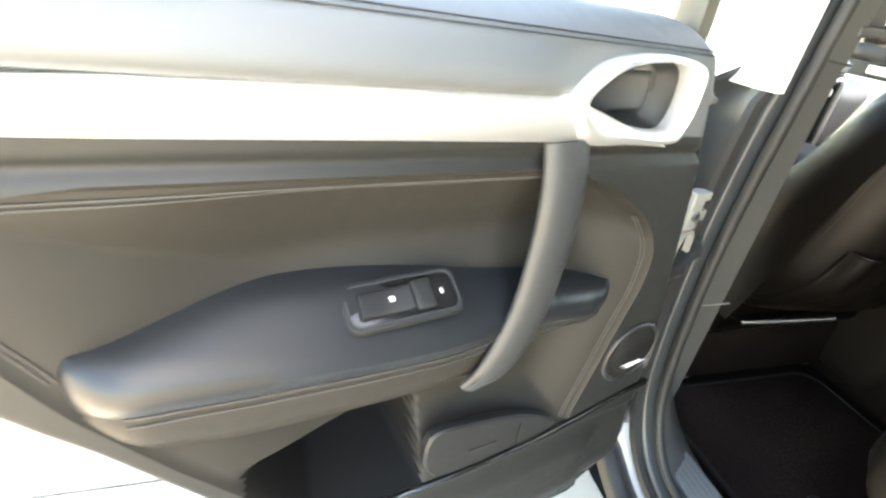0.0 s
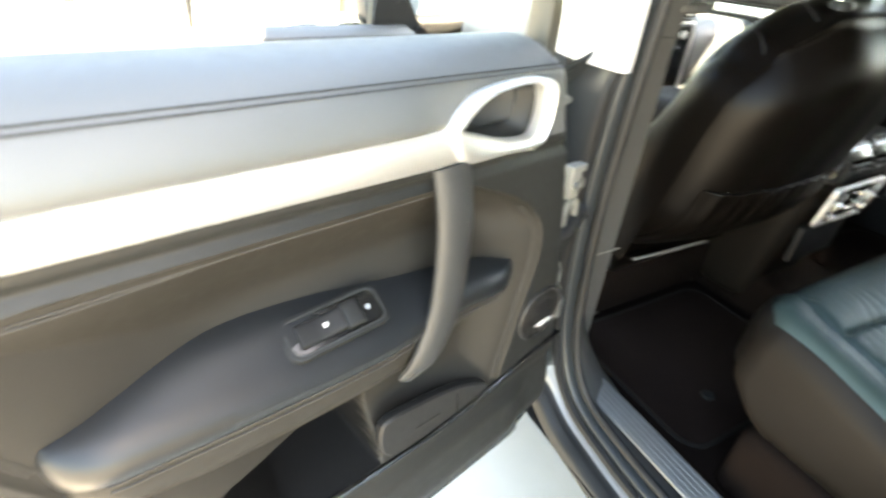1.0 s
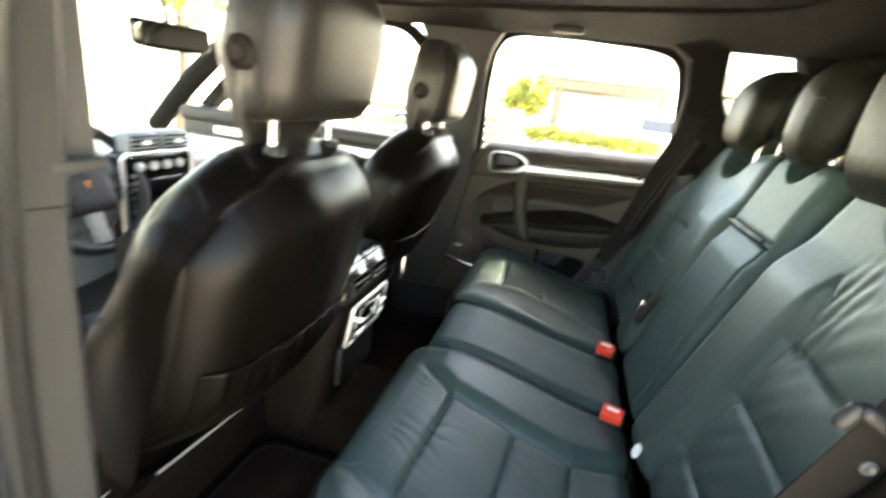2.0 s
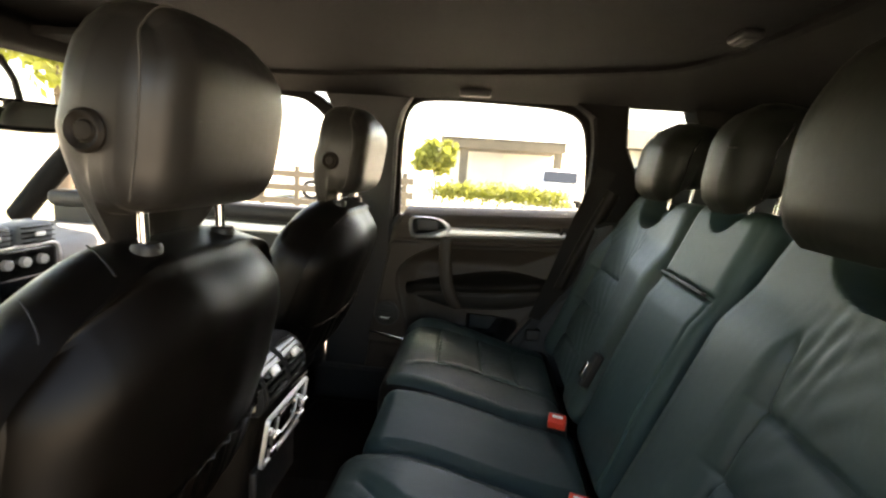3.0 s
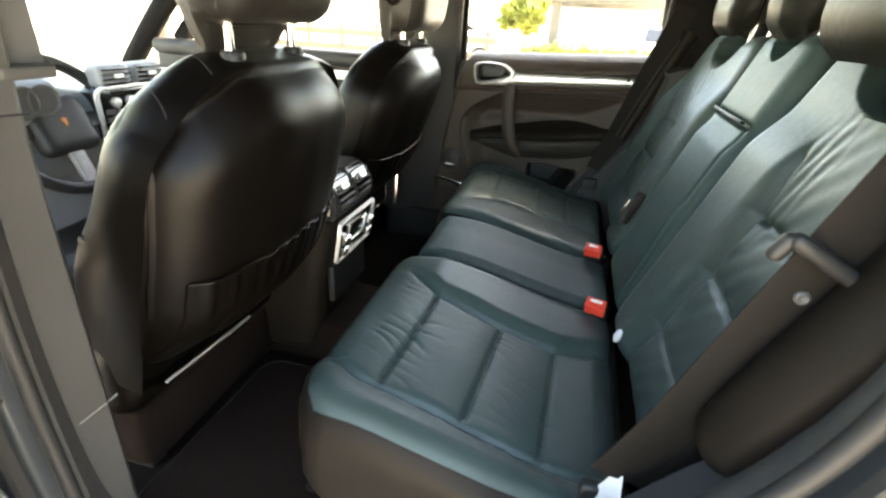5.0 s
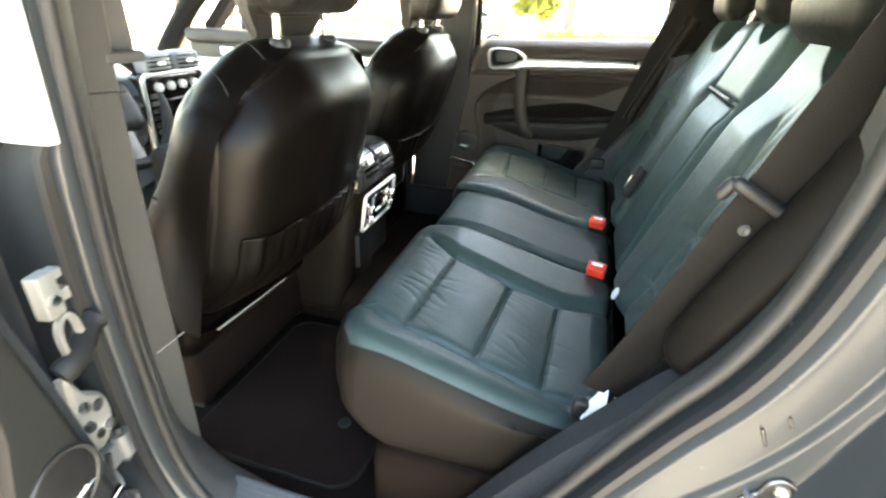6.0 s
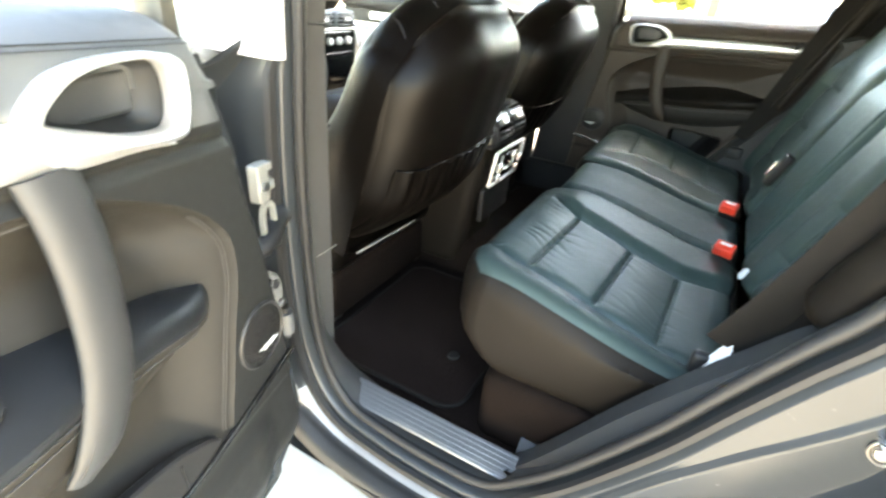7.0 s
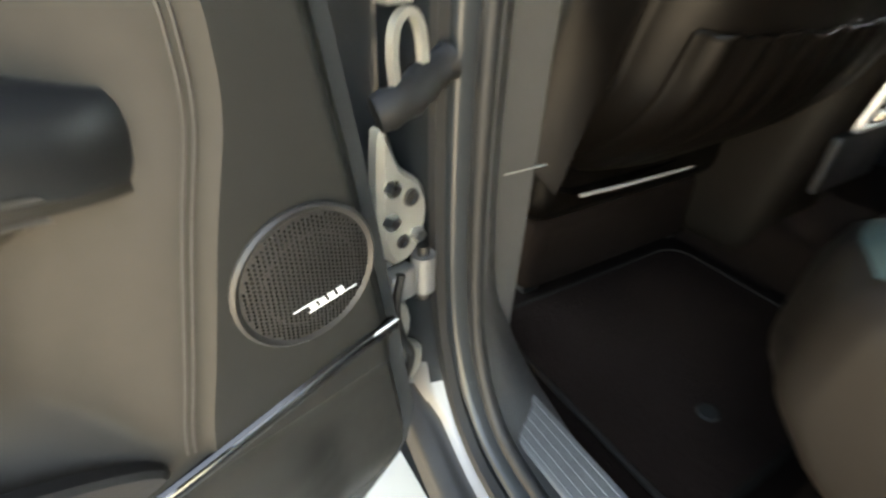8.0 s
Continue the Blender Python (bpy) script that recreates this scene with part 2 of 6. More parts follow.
def rbox(centre, half, r=0.02, n=8, deform=None):
    """A box with rounded edges, its faces a fine grid, optionally reshaped by deform(points in the unit box, points)."""
    half = np.asarray(half, float)
    r = min(r, half.min() * 0.999)
    ns = [n] * 3 if np.isscalar(n) else n
    ticks = []
    for k in range(3):
        e = r / half[k]
        m = max(2, int(ns[k]))
        inner = np.linspace(-1 + e, 1 - e, m)
        arc = 1 - e + e * np.sin(np.linspace(0, math.pi / 2, 4 if r < 0.05 else 8)[1:])
        ticks.append(np.concatenate([-arc[::-1], inner, arc]))
    pts, faces, at = [], [], 0
    for k in range(3):
        a, b = (k + 1) % 3, (k + 2) % 3
        for s in (-1, 1):
            ga, gb = np.meshgrid(ticks[a], ticks[b], indexing="ij")
            q = np.zeros(ga.shape + (3,))
            q[..., a], q[..., b], q[..., k] = ga, gb, s
            v, f = grid(q)
            pts.append(v)
            faces += [tuple(i + at for i in (t if s > 0 else t[::-1])) for t in f]
            at += len(v)
    u = np.concatenate(pts)
    q = u * half
    c = np.clip(q, -(half - r), half - r)
    d = q - c
    l = np.linalg.norm(d, axis=1, keepdims=True)
    q = np.where(l > 1e-9, c + d / np.maximum(l, 1e-9) * r, q)
    if deform:
        q = deform(u, q)
    return q + np.asarray(centre, float), faces


def sweep(path, section, up=(0, 0, 1), closed=False, scale=None, caps=True):
    """A section (points across, up) carried along a path."""
    path = np.asarray(path, float)
    n = len(path)
    t = np.roll(path, -1, 0) - np.roll(path, 1, 0) if closed else np.gradient(path, axis=0)
    t /= np.linalg.norm(t, axis=1, keepdims=True) + 1e-12
    side = np.cross(t, up)
    side /= np.linalg.norm(side, axis=1, keepdims=True) + 1e-12
    top = np.cross(side, t)
    sec = np.asarray(section, float)
    sc = np.ones(n) if scale is None else np.asarray(scale, float)
    p = path[:, None] + side[:, None] * (sec[None, :, 0, None] * sc[:, None, None]) + top[:, None] * (sec[None, :, 1, None] * sc[:, None, None])
    v, f = grid(p, close_u=closed, close_v=True)
    if caps and not closed:
        k = len(sec)
        f = list(f) + [tuple(range(k)), tuple(reversed(range((n - 1) * k, n * k)))]
    return v, f


def circle(r, k=12, ry=None):
    a = np.linspace(0, 2 * math.pi, k, endpoint=False)
    return np.stack([r * np.cos(a), (ry or r) * np.sin(a)], -1)


def tube(path, r, k=10, closed=False, up=(0.13, 0.21, 0.97), ry=None):
    return sweep(path, circle(r, k, ry), up, closed)


def curve(points, n=40, closed=False):
    """A smooth line through the points (Catmull-Rom)."""
    p = np.asarray(points, float)
    p = np.concatenate([p[-1:], p, p[:2]]) if closed else np.concatenate([2 * p[:1] - p[1:2], p, 2 * p[-1:] - p[-2:-1]])
    seg = len(p) - 3
    out = []
    for s in np.linspace(0, seg, n, endpoint=not closed):
        i = min(int(s), seg - 1)
        t = s - i
        a, b, c, d = p[i:i + 4]
        out.append(0.5 * (2 * b + (c - a) * t + (2 * a - 5 * b + 4 * c - d) * t * t + (3 * b - a - 3 * c + d) * t ** 3))
    return np.array(out)


def slab(outline, a, b, axis="y", bevel=0.003):
    """A flat shape with an outline in the plane across axis, from a to b along it, with bevelled edges."""
    o = np.asarray(outline, float)
    area = 0.5 * np.sum(o[:, 0] * np.roll(o[:, 1], -1) - np.roll(o[:, 0], -1) * o[:, 1])
    if area < 0:
        o = o[::-1]
    t = np.roll(o, -1, 0) - np.roll(o, 1, 0)
    t /= np.linalg.norm(t, axis=1, keepdims=True) + 1e-12
    nrm = np.stack([t[:, 1], -t[:, 0]], -1)
    lo, hi = min(a, b), max(a, b)
    rows = [(o - nrm * bevel, lo), (o, lo + bevel), (o, hi - bevel), (o - nrm * bevel, hi)]
    pts = []
    for q, h in rows:
        z = np.full(len(q), h)
        pts.append(np.stack({"y": (q[:, 0], z, q[:, 1]), "x": (z, q[:, 0], q[:, 1]), "z": (q[:, 0], q[:, 1], z)}[axis], -1))
    v, f = grid(np.array(pts), close_v=True)
    k = len(o)
    return v, list(f) + [tuple(range(k)), tuple(range(3 * k, 4 * k))]


def lathe(profile, k=24):
    """Turned round z: rows of radius, height."""
    a = np.linspace(0, 2 * math.pi, k, endpoint=False)
    p = np.array([[(r * math.cos(t), r * math.sin(t), h) for t in a] for r, h in profile])
    v, f = grid(p, close_v=True)
    return v, list(f) + [tuple(range(k)), tuple(range((len(profile) - 1) * k, len(profile) * k))]


def rounded(x0, z0, x1, z1, r, k=6):
    """A rounded rectangle as an outline."""
    out = []
    for cx, cz, s in ((x1 - r, z1 - r, 0), (x0 + r, z1 - r, 90), (x0 + r, z0 + r, 180), (x1 - r, z0 + r, 270)):
        out += [(cx + r * math.cos(radians(s + 90 * i / k)), cz + r * math.sin(radians(s + 90 * i / k))) for i in range(k + 1)]
    return np.array(out)


def collar(outline, rows):
    """A band round an outline in x and z: rows of (offset outwards, y), the offset a number or one for each point."""
    o = np.asarray(outline, float)
    area = 0.5 * np.sum(o[:, 0] * np.roll(o[:, 1], -1) - np.roll(o[:, 0], -1) * o[:, 1])
    if area < 0:
        o = o[::-1]
    t = np.roll(o, -1, 0) - np.roll(o, 1, 0)
    t /= np.linalg.norm(t, axis=1, keepdims=True) + 1e-12
    nrm = np.stack([t[:, 1], -t[:, 0]], -1)
    p = []
    for off, y in rows:
        q = o + nrm * np.reshape(off, (-1, 1))
        p.append(np.stack([q[:, 0], np.broadcast_to(y, len(q)), q[:, 1]], -1))
    return grid(np.array(p), close_v=True)


def on_box(units, half, r, deform, centre=(0, 0, 0), lift=0.0):
    """Places on the surface of an rbox of that make, given by points of the unit box, lifted a little off it."""
    half = np.asarray(half, float)
    u = np.asarray(units, float)
    q = u * (half + lift)
    c = np.clip(q, -(half - r), half - r)
    d = q - c
    l = np.linalg.norm(d, axis=1, keepdims=True)
    q = np.where(l > 1e-9, c + d / np.maximum(l, 1e-9) * (r + lift), q)
    return (deform(u, q) if deform else q) + np.asarray(centre, float)


def smooth(x):
    x = np.clip(x, 0, 1)
    return x * x * (3 - 2 * x)

# ---- the car's shell ----
# Axes: x towards the car's rear, y towards its right, z up. The rear left door is open.
OPENING = curve([(0.055, 1.40), (0.036, 1.20), (0.019, 0.95), (0.026, 0.72), (0.050, 0.600), (0.105, 0.525), (0.20, 0.502), (0.30, 0.495), (0.395, 0.503), (0.450, 0.548), (0.512, 0.622),
                 (0.570, 0.710), (0.618, 0.790), (0.660, 0.872), (0.703, 0.952), (0.738, 1.012), (0.762, 1.072), (0.777, 1.135), (0.790, 1.230), (0.788, 1.36), (0.772, 1.49), (0.715, 1.570), (0.58, 1.598),
                 (0.30, 1.602), (0.14, 1.595), (0.070, 1.545)], 140, closed=True)
ox, oz = OPENING[:, 0], OPENING[:, 1]
# how wide the painted jamb is: narrow along the sill, wide towards the wheel arch
JAMB = 0.055 + 0.030 * smooth((ox - 0.42) / 0.12) * smooth((1.06 - oz) / 0.15) - 0.012 * smooth((oz - 1.5) / 0.08) + 0.035 * smooth((0.20 - ox) / 0.1) * smooth((oz - 0.60) / 0.1) - 0.040 * smooth((0.60 - oz) / 0.08) * smooth((0.42 - ox) / 0.1)
EDGE = JAMB + 0.055

car = thing("car_body", "dark grey metallic car body seen at its open rear door", "car", kind="structure")
# section of the jamb along pillar, roof and sill: share of its width, fixed offset, depth
section = curve([(0, 0.012, -0.772), (0, 0.016, -0.80), (0, 0.030, -0.805), (0.20, 0.03, -0.810), (0.34, 0.03, -0.826), (0.48, 0.03, -0.842), (0.85, 0.03, -0.864), (1, 0.03, -0.892), (1, 0.038, -0.922), (1, 0.055, -0.938)], 60)
# towards the wheel arch: a bevelled ledge, a shallow recess, a fold, then the striker's panel; shares of recess and panel, offset, depth
recess = 0.003 + 0.034 * smooth((ox - 0.59) / 0.13)
panel_w = np.maximum(EDGE - 0.062 - recess, 0.004)
arch_section = curve([(0, 0, 0.012, -0.772), (0, 0, 0.016, -0.797), (0, 0, 0.0195, -0.802), (0, 0, 0.023, -0.807), (0, 0, 0.0268, -0.8118), (0, 0, 0.0290, -0.8135), (0.15, 0, 0.0295, -0.8138), (0.5, 0, 0.0295, -0.8150), (0.9, 0, 0.0295, -0.8165),
                      (1, 0, 0.0295, -0.8172), (1, 0, 0.0335, -0.8215), (1, 0, 0.0365, -0.8240), (1, 0.12, 0.037, -0.8243), (1, 0.5, 0.037, -0.8250), (1, 0.88, 0.037, -0.8262), (1, 1, 0.037, -0.831), (1, 1, 0.041, -0.87), (1, 1, 0.047, -0.918), (1, 1, 0.062, -0.938)], 60)
# along the centre pillar: one wide flat face outside the seal
pillar_section = curve([(0, 0.012, -0.772), (0, 0.016, -0.798), (0, 0.024, -0.803), (0, 0.036, -0.805), (0.04, 0.038, -0.8065), (0.3, 0.038, -0.811), (0.6, 0.038, -0.816), (0.92, 0.038, -0.822), (1, 0.038, -0.828), (1, 0.044, -0.87), (1, 0.048, -0.92), (1, 0.055, -0.938)], 60)
at_pillar = (smooth((0.20 - ox) / 0.1) * smooth((oz - 0.56) / 0.06))[:, None]
section = section[:, None, :] * (1 - at_pillar) + pillar_section[:, None, :] * at_pillar
at_arch = smooth((ox - 0.40) / 0.07) * smooth((1.40 - oz) / 0.2)
jv, jf = collar(OPENING, [((c * JAMB + d) * (1 - at_arch) + (e * recess + f * panel_w + g) * at_arch, y * (1 - at_arch) + h * at_arch) for (c, d, y), (e, f, g, h) in zip(np.moveaxis(section, 2, 1), arch_section)])


def slim(v):
    """Draws the upper front of the opening's outer faces in to a narrow pillar."""
    v = np.array(v, float)
    k = smooth((0.16 - v[:, 0]) / 0.1) * smooth((v[:, 2] - 1.128) / 0.02)
    v[:, 1] = v[:, 1] * (1 - k) + np.maximum(v[:, 1], -0.792) * k
    v[:, 0] = v[:, 0] * (1 - k) + np.where(v[:, 0] < 0, v[:, 0] * 0.2, v[:, 0]) * k
    return v


jv = slim(jv)
jc = np.array([np.asarray(jv)[list(q)].mean(0) for q in jf])
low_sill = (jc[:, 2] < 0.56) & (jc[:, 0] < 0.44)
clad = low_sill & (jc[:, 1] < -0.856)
# bare: the uncladded jamb band that gets the sky's sheen
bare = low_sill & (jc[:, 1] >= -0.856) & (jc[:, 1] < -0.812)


def tucked(v):
    """Draws the sill below the opening in under the car."""
    v = np.array(v, float)
    k = smooth((0.57 - v[:, 2]) / 0.06) * smooth((0.48 - v[:, 0]) / 0.09) * (v[:, 1] < -0.80)
    v[:, 1] = v[:, 1] * (1 - k) + (-0.80 + (v[:, 1] + 0.80) * 0.50) * k
    return v


jv = tucked(jv)
# Lighter metal on this band of the jamb stands in for reflected sky
part("sill_sheen", (jv, [q for q, c in zip(jf, bare) if c]), SCUFF, car, "painted jamb along the sill, brightened for its sky reflection")
part("door_jamb", (jv, [q for q, c, b in zip(jf, clad, bare) if not c and not b]), PAINT_JAMB, car, "reflective painted door jamb with a stepped ledge")
part("sill_cladding", (jv, [q for q, c in zip(jf, clad) if c]), PANEL_DARK, car, "black plastic cladding along the sill")
part("inner_seal", tube(np.stack([ox, np.full(len(ox), -0.782), oz], -1), 0.0085, 10, closed=True, up=(0, 1, 0)), RUBBER, car, "black rubber door seal")
c_off = collar(OPENING, [(o - 0.012 * at_arch, y + 0.009 * at_arch) for o, y in ((0.022, -0.806), (0.024, -0.816), (0.034 - 0.003 * at_arch, -0.818), (0.037 - 0.004 * at_arch, -0.806))])
part("outer_seal_lip", (slim(c_off[0]), c_off[1]), RUBBER, car)
# side trim inside the seal, flaring away from the opening
front_w = smooth((0.12 - ox) / 0.1)
rear_w = smooth((ox - 0.45) / 0.1)
o1 = 0.004 + 0 * ox
o2 = 0.012 + 0.02 * front_w
o3 = 0.022 + 0.07 * front_w + 0.03 * rear_w
part("opening_trim", collar(OPENING, [(0.004, -0.790), (o1, -0.775), (0.004, -0.765), (o2, -0.735), (o3, -0.690), (o3 + 0.03, -0.672)]), TRIM_GREY, car, "grey plastic pillar and sill trim")
# joint between the upper and lower pillar trim
part("trim_joint", rbox((-0.0165, -0.694, 0.787), (0.0016, 0.030, 0.0012), 0.0008, 3), HINGE, car)
part("trim_joint", moved(rbox((0, 0, 0), (0.0016, 0.034, 0.0012), 0.0008, 3), pose(-0.0085, -0.705, 1.187, -4, 0, 0)), RUBBER, car)
part("belt_slot", rbox((-0.030, -0.662, 1.226), (0.028, 0.030, 0.007), 0.004, 4), TRIM_GREY, car, "ledge of the front belt's guide")

# outer skin behind the door: quarter panel with the wheel arch bulging out
rows = []
for i, s in enumerate(np.linspace(0, 1, 9)):
    rows.append((EDGE + s * 0.62 * smooth((ox - 0.40) / 0.2) + s * 0.02, -0.938 - 0.11 * math.sin(s * 2.2)))
qv, qf = collar(OPENING, rows)
qv = slim(qv)
far = qv[:, 0] > 0.83
qv[far, 2] = np.clip(qv[far, 2], 0.44, 1.36)
qf = [q for q in qf if not (qv[list(q)].mean(0)[0] < 0.44 and qv[list(q)].mean(0)[2] < 0.62)]
part("quarter_panel", (qv, qf), PAINT, car, "dark grey metallic rear quarter panel")
part("sill_panel", solid(np.array([[(x, -0.868 + 0.03 * k * k, 0.440 - 0.04 * k) for k in range(4)] for x in np.linspace(-1.2, 0.42, 20)]), (0, 0.03, -0.004)), PANEL_DARK, car, "black plastic sill cladding")
part("b_pillar_skin", solid(np.array([[(x, -0.915 + 0.05 * max(0, z - 1.1), z) for x in np.linspace(-0.135, -0.055, 5)] for z in np.linspace(0.46, 1.10, 10)]), (0, 0.02, 0)), PAINT_JAMB, car, "painted centre pillar")

pc = np.array([[(xa + (xb - xa) * k - 0.03 * smooth((z - 1.35) / 0.3), -0.802 - 0.016 * math.sin(math.pi * (0.08 + 0.84 * k)) ** 0.6, z) for k in np.linspace(0, 1, 12)] for z, xa, xb in zip(np.linspace(1.148, 1.62, 16), np.linspace(-0.135, -0.105, 16), np.linspace(0.022, 0.045, 16))])
# White paint stands in for bright sky reflected in the cover
part("pillar_cover", solid(pc, (0, 0.012, 0)), CAR_WHITE, car, "glossy centre pillar cover above the belt line, whitened for reflected sky")

# bonnet, wings, rear sides and wheels close the car round the cabin
part("bonnet", solid(np.array([[(x, y, 1.00 - 0.13 * ((-1.36 - x) / 1.08) ** 1.6 - 0.10 * abs(y / 0.86) ** 4) for y in np.linspace(-0.84, 0.84, 17)] for x in np.linspace(-2.44, -1.36, 16)]), (0, 0, -0.02)), PAINT, car, "dark grey metallic bonnet")
part("front_bumper", rbox((-2.44, 0, 0.62), (0.13, 0.88, 0.21), 0.10, 8), PAINT, car)
part("windscreen_cowl", rbox((-1.36, 0, 0.99), (0.06, 0.74, 0.04), 0.03, 6), PANEL_DARK, car)


def arch(cx, x0, x1, top0, top1):
    """Side panel outline with a wheel arch cut out of its lower edge."""
    a = np.linspace(math.pi, 0, 15)
    return [(x0, 0.46)] + [(cx + 0.42 * math.cos(t), 0.46 + 0.34 * math.sin(t)) for t in a] + [(x1, 0.46), (x1, top1), (x0, top0)]


for s in (-1, 1):
    y0, y1 = sorted((s * 0.80, s * 0.90))
    part("front_wing", slab(arch(-1.78, -2.42, -1.16, 0.80, 1.04), y0, y1, "y", 0.02), PAINT, car)
    part("rear_side", slab(arch(1.18, 0.72 if s > 0 else 0.745, 1.93, 1.20 if s > 0 else 0.62, 1.30), y0, y1, "y", 0.02), PAINT, car)
    part("headlight", rbox((-2.36, s * 0.66, 0.80), (0.10, 0.15, 0.06), 0.05, 6), GLOSS_BLACK, car)
    part("tail_lamp", rbox((1.93, s * 0.76, 1.02), (0.04, 0.10, 0.10), 0.03, 5), RED, car)
    for wx in (-1.78, 1.18):
        tyre = part("wheel", moved(lathe([(0.25, -0.12), (0.34, -0.125), (0.37, -0.10), (0.375, 0.0), (0.37, 0.10), (0.34, 0.125), (0.25, 0.12)], 40), pose(wx, s * 0.79, 0.375, 90)), RUBBER, car, "black tyre")
        part("rim", moved(cat(lathe([(0.25, 0.10), (0.24, 0.12), (0.225, 0.09), (0.07, 0.07), (0.05, 0.09), (0.001, 0.09)], 32), *[moved(rbox((0.14, 0, 0.095), (0.09, 0.022, 0.012), 0.008, 4), pose(0, 0, 0, 0, 0, 72 * k)) for k in range(5)]), pose(wx, s * 0.79, 0.375, -90 * s)), SCUFF, tyre, "five-spoke alloy rim")
part("rear_bumper", rbox((1.98, 0, 0.62), (0.10, 0.86, 0.20), 0.08, 8), PAINT, car)
screen = part("windscreen", solid(np.array([[(-1.36 + 0.68 * k / 6, y * (0.72 - 0.08 * k / 6), 1.03 + 0.575 * k / 6 - 0.03 * (k / 6) * (1 - k / 6)) for y in np.linspace(-1, 1, 9)] for k in range(7)]), (-0.003, 0, 0.003)), GLASS, car, "clear windscreen")
screen.visible_shadow = False
part("rear_window", solid(np.array([[(1.83 - 0.13 * k / 4, y * (0.70 - 0.03 * k / 4), 1.23 + 0.36 * k / 4) for y in np.linspace(-1, 1, 7)] for k in range(5)]), (0.003, 0, 0.001)), GLASS_TINT, car, "tinted rear window")

# floor, tunnel, bulkheads, roof
part("floor_pan", rbox((0.0, 0.0, 0.44), (1.35, 0.72, 0.035), 0.012, 6), CARPET, car, "charcoal carpeted floor")
part("transmission_tunnel", rbox((-0.45, -0.03, 0.52), (0.75, 0.13, 0.07), 0.04, 6), CARPET, car)
part("seat_riser", rbox((0.62, 0.0, 0.545), (0.30, 0.665, 0.085), 0.03, 8), CARPET, car, "carpeted riser below the rear seat")
part("cargo_floor", rbox((1.35, 0.0, 0.70), (0.50, 0.66, 0.04), 0.015, 4), CARPET, car)
part("cargo_side_left", rbox((1.32, -0.70, 0.95), (0.42, 0.05, 0.28), 0.04, 5), TRIM_GREY, car)
part("cargo_side_right", rbox((1.32, 0.70, 0.95), (0.42, 0.05, 0.28), 0.04, 5), TRIM_GREY, car)
part("tailgate", rbox((1.82, 0.0, 0.88), (0.06, 0.72, 0.34), 0.04, 5), TRIM_GREY, car)
part("underside", rbox((0.1, 0, 0.36), (2.1, 0.80, 0.04), 0.02, 3), PANEL_DARK, car)

yy = np.linspace(-0.72, 0.72, 25)
xx = np.linspace(-0.72, 1.78, 40)
liner = np.array([[(x, y, 1.655 - 0.085 * (abs(y) / 0.72) ** 3 - 0.03 * max(0, x - 0.9) ** 2 - 0.10 * max(0, -0.3 - x) ** 1.6) for y in yy] for x in xx])
roof = thing("ceiling", "dark fabric headliner under the car's roof", "headliner", kind="structure")
part("headliner", solid(liner, (0, 0, 0.02)), HEADLINER, roof)
part("roof_skin", solid(np.array([[(x, y * 1.10, 1.705 - 0.07 * (abs(y) / 0.72) ** 3 - 0.05 * max(0, x - 0.9) ** 2 - 0.07 * max(0, -0.3 - x) ** 1.6) for y in yy] for x in xx]), (0, 0, -0.012)), PAINT, roof)
# glass roof's shade: a recessed panel inside a padded rim
rim_ = curve([(-0.40, 0.58), (-0.06, 0.575), (0.22, 0.53), (0.46, 0.505), (0.80, 0.44), (0.95, 0.36), (1.02, 0.15), (1.02, -0.15), (0.95, -0.36), (0.80, -0.44), (0.46, -0.505), (0.22, -0.53), (-0.06, -0.575), (-0.40, -0.58)], 110)
rz = lambda x, y: 1.655 - 0.085 * (abs(y) / 0.72) ** 3 - 0.03 * max(0, x - 0.9) ** 2 - 0.10 * max(0, -0.3 - x) ** 1.6
part("sunroof_frame", sweep(np.array([(x, y, rz(x, y) - 0.004) for x, y in rim_]), [(-0.020, -0.004), (-0.016, 0.008), (0.0, 0.013), (0.013, 0.006), (0.016, -0.004)], up=(0, 0, -1)), HEADLINER, roof, "padded rim round the roof shade")
part("sunshade", grid(np.array([[(x, y * k, rz(x, y * k) - 0.0045) for k in np.linspace(-1, 1, 21)] for x, y in rim_[:48]])), SHADE, roof, "black fabric roof shade")
part("grab_handle_mount", rbox((0.40, 0.655, 1.585), (0.05, 0.012, 0.012), 0.008, 4), PANEL_DARK, roof)
lamp_ob = thing("dome_lamp", "small unlit ceiling lamp with a clear lens", "lamp")
part("lamp_body", rbox((0.937, 0.10, 1.636), (0.022, 0.035, 0.010), 0.009, 5), PANEL_DARK, lamp_ob)
part("lamp_lens", rbox((0.937, 0.10, 1.627), (0.013, 0.024, 0.004), 0.003, 5), TRIM_GREY, lamp_ob)


# right side: pillars and window surrounds
def plate_xz(pts, y0, y1, name, mat, parent, label="", bevel=0.01):
    return part(name, slab(pts, y0, y1, "y", bevel), mat, parent, label)


side = car
plate_xz([(-0.105, 0.47), (0.128, 0.47), (0.136, 1.16), (0.140, 1.44), (0.158, 1.52), (0.20, 1.60), (-0.13, 1.60), (-0.060, 1.47), (-0.070, 1.15)], 0.728, 0.80, "b_pillar_right", PANEL_DARK, side, "dark trimmed centre pillar")
plate_xz([(-0.60, 0.44), (0.95, 0.44), (0.95, 0.60), (-0.60, 0.60)], 0.705, 0.80, "sill_trim_right", PANEL_DARK, side, "dark plastic sill trim")
plate_xz([(0.79, 0.60), (0.97, 0.60), (0.955, 1.34), (0.905, 1.45), (0.895, 1.60), (0.70, 1.60), (0.785, 1.53), (0.80, 1.44)], 0.700, 0.80, "c_pillar_right", HEADLINER, side, "dark trimmed rear pillar")
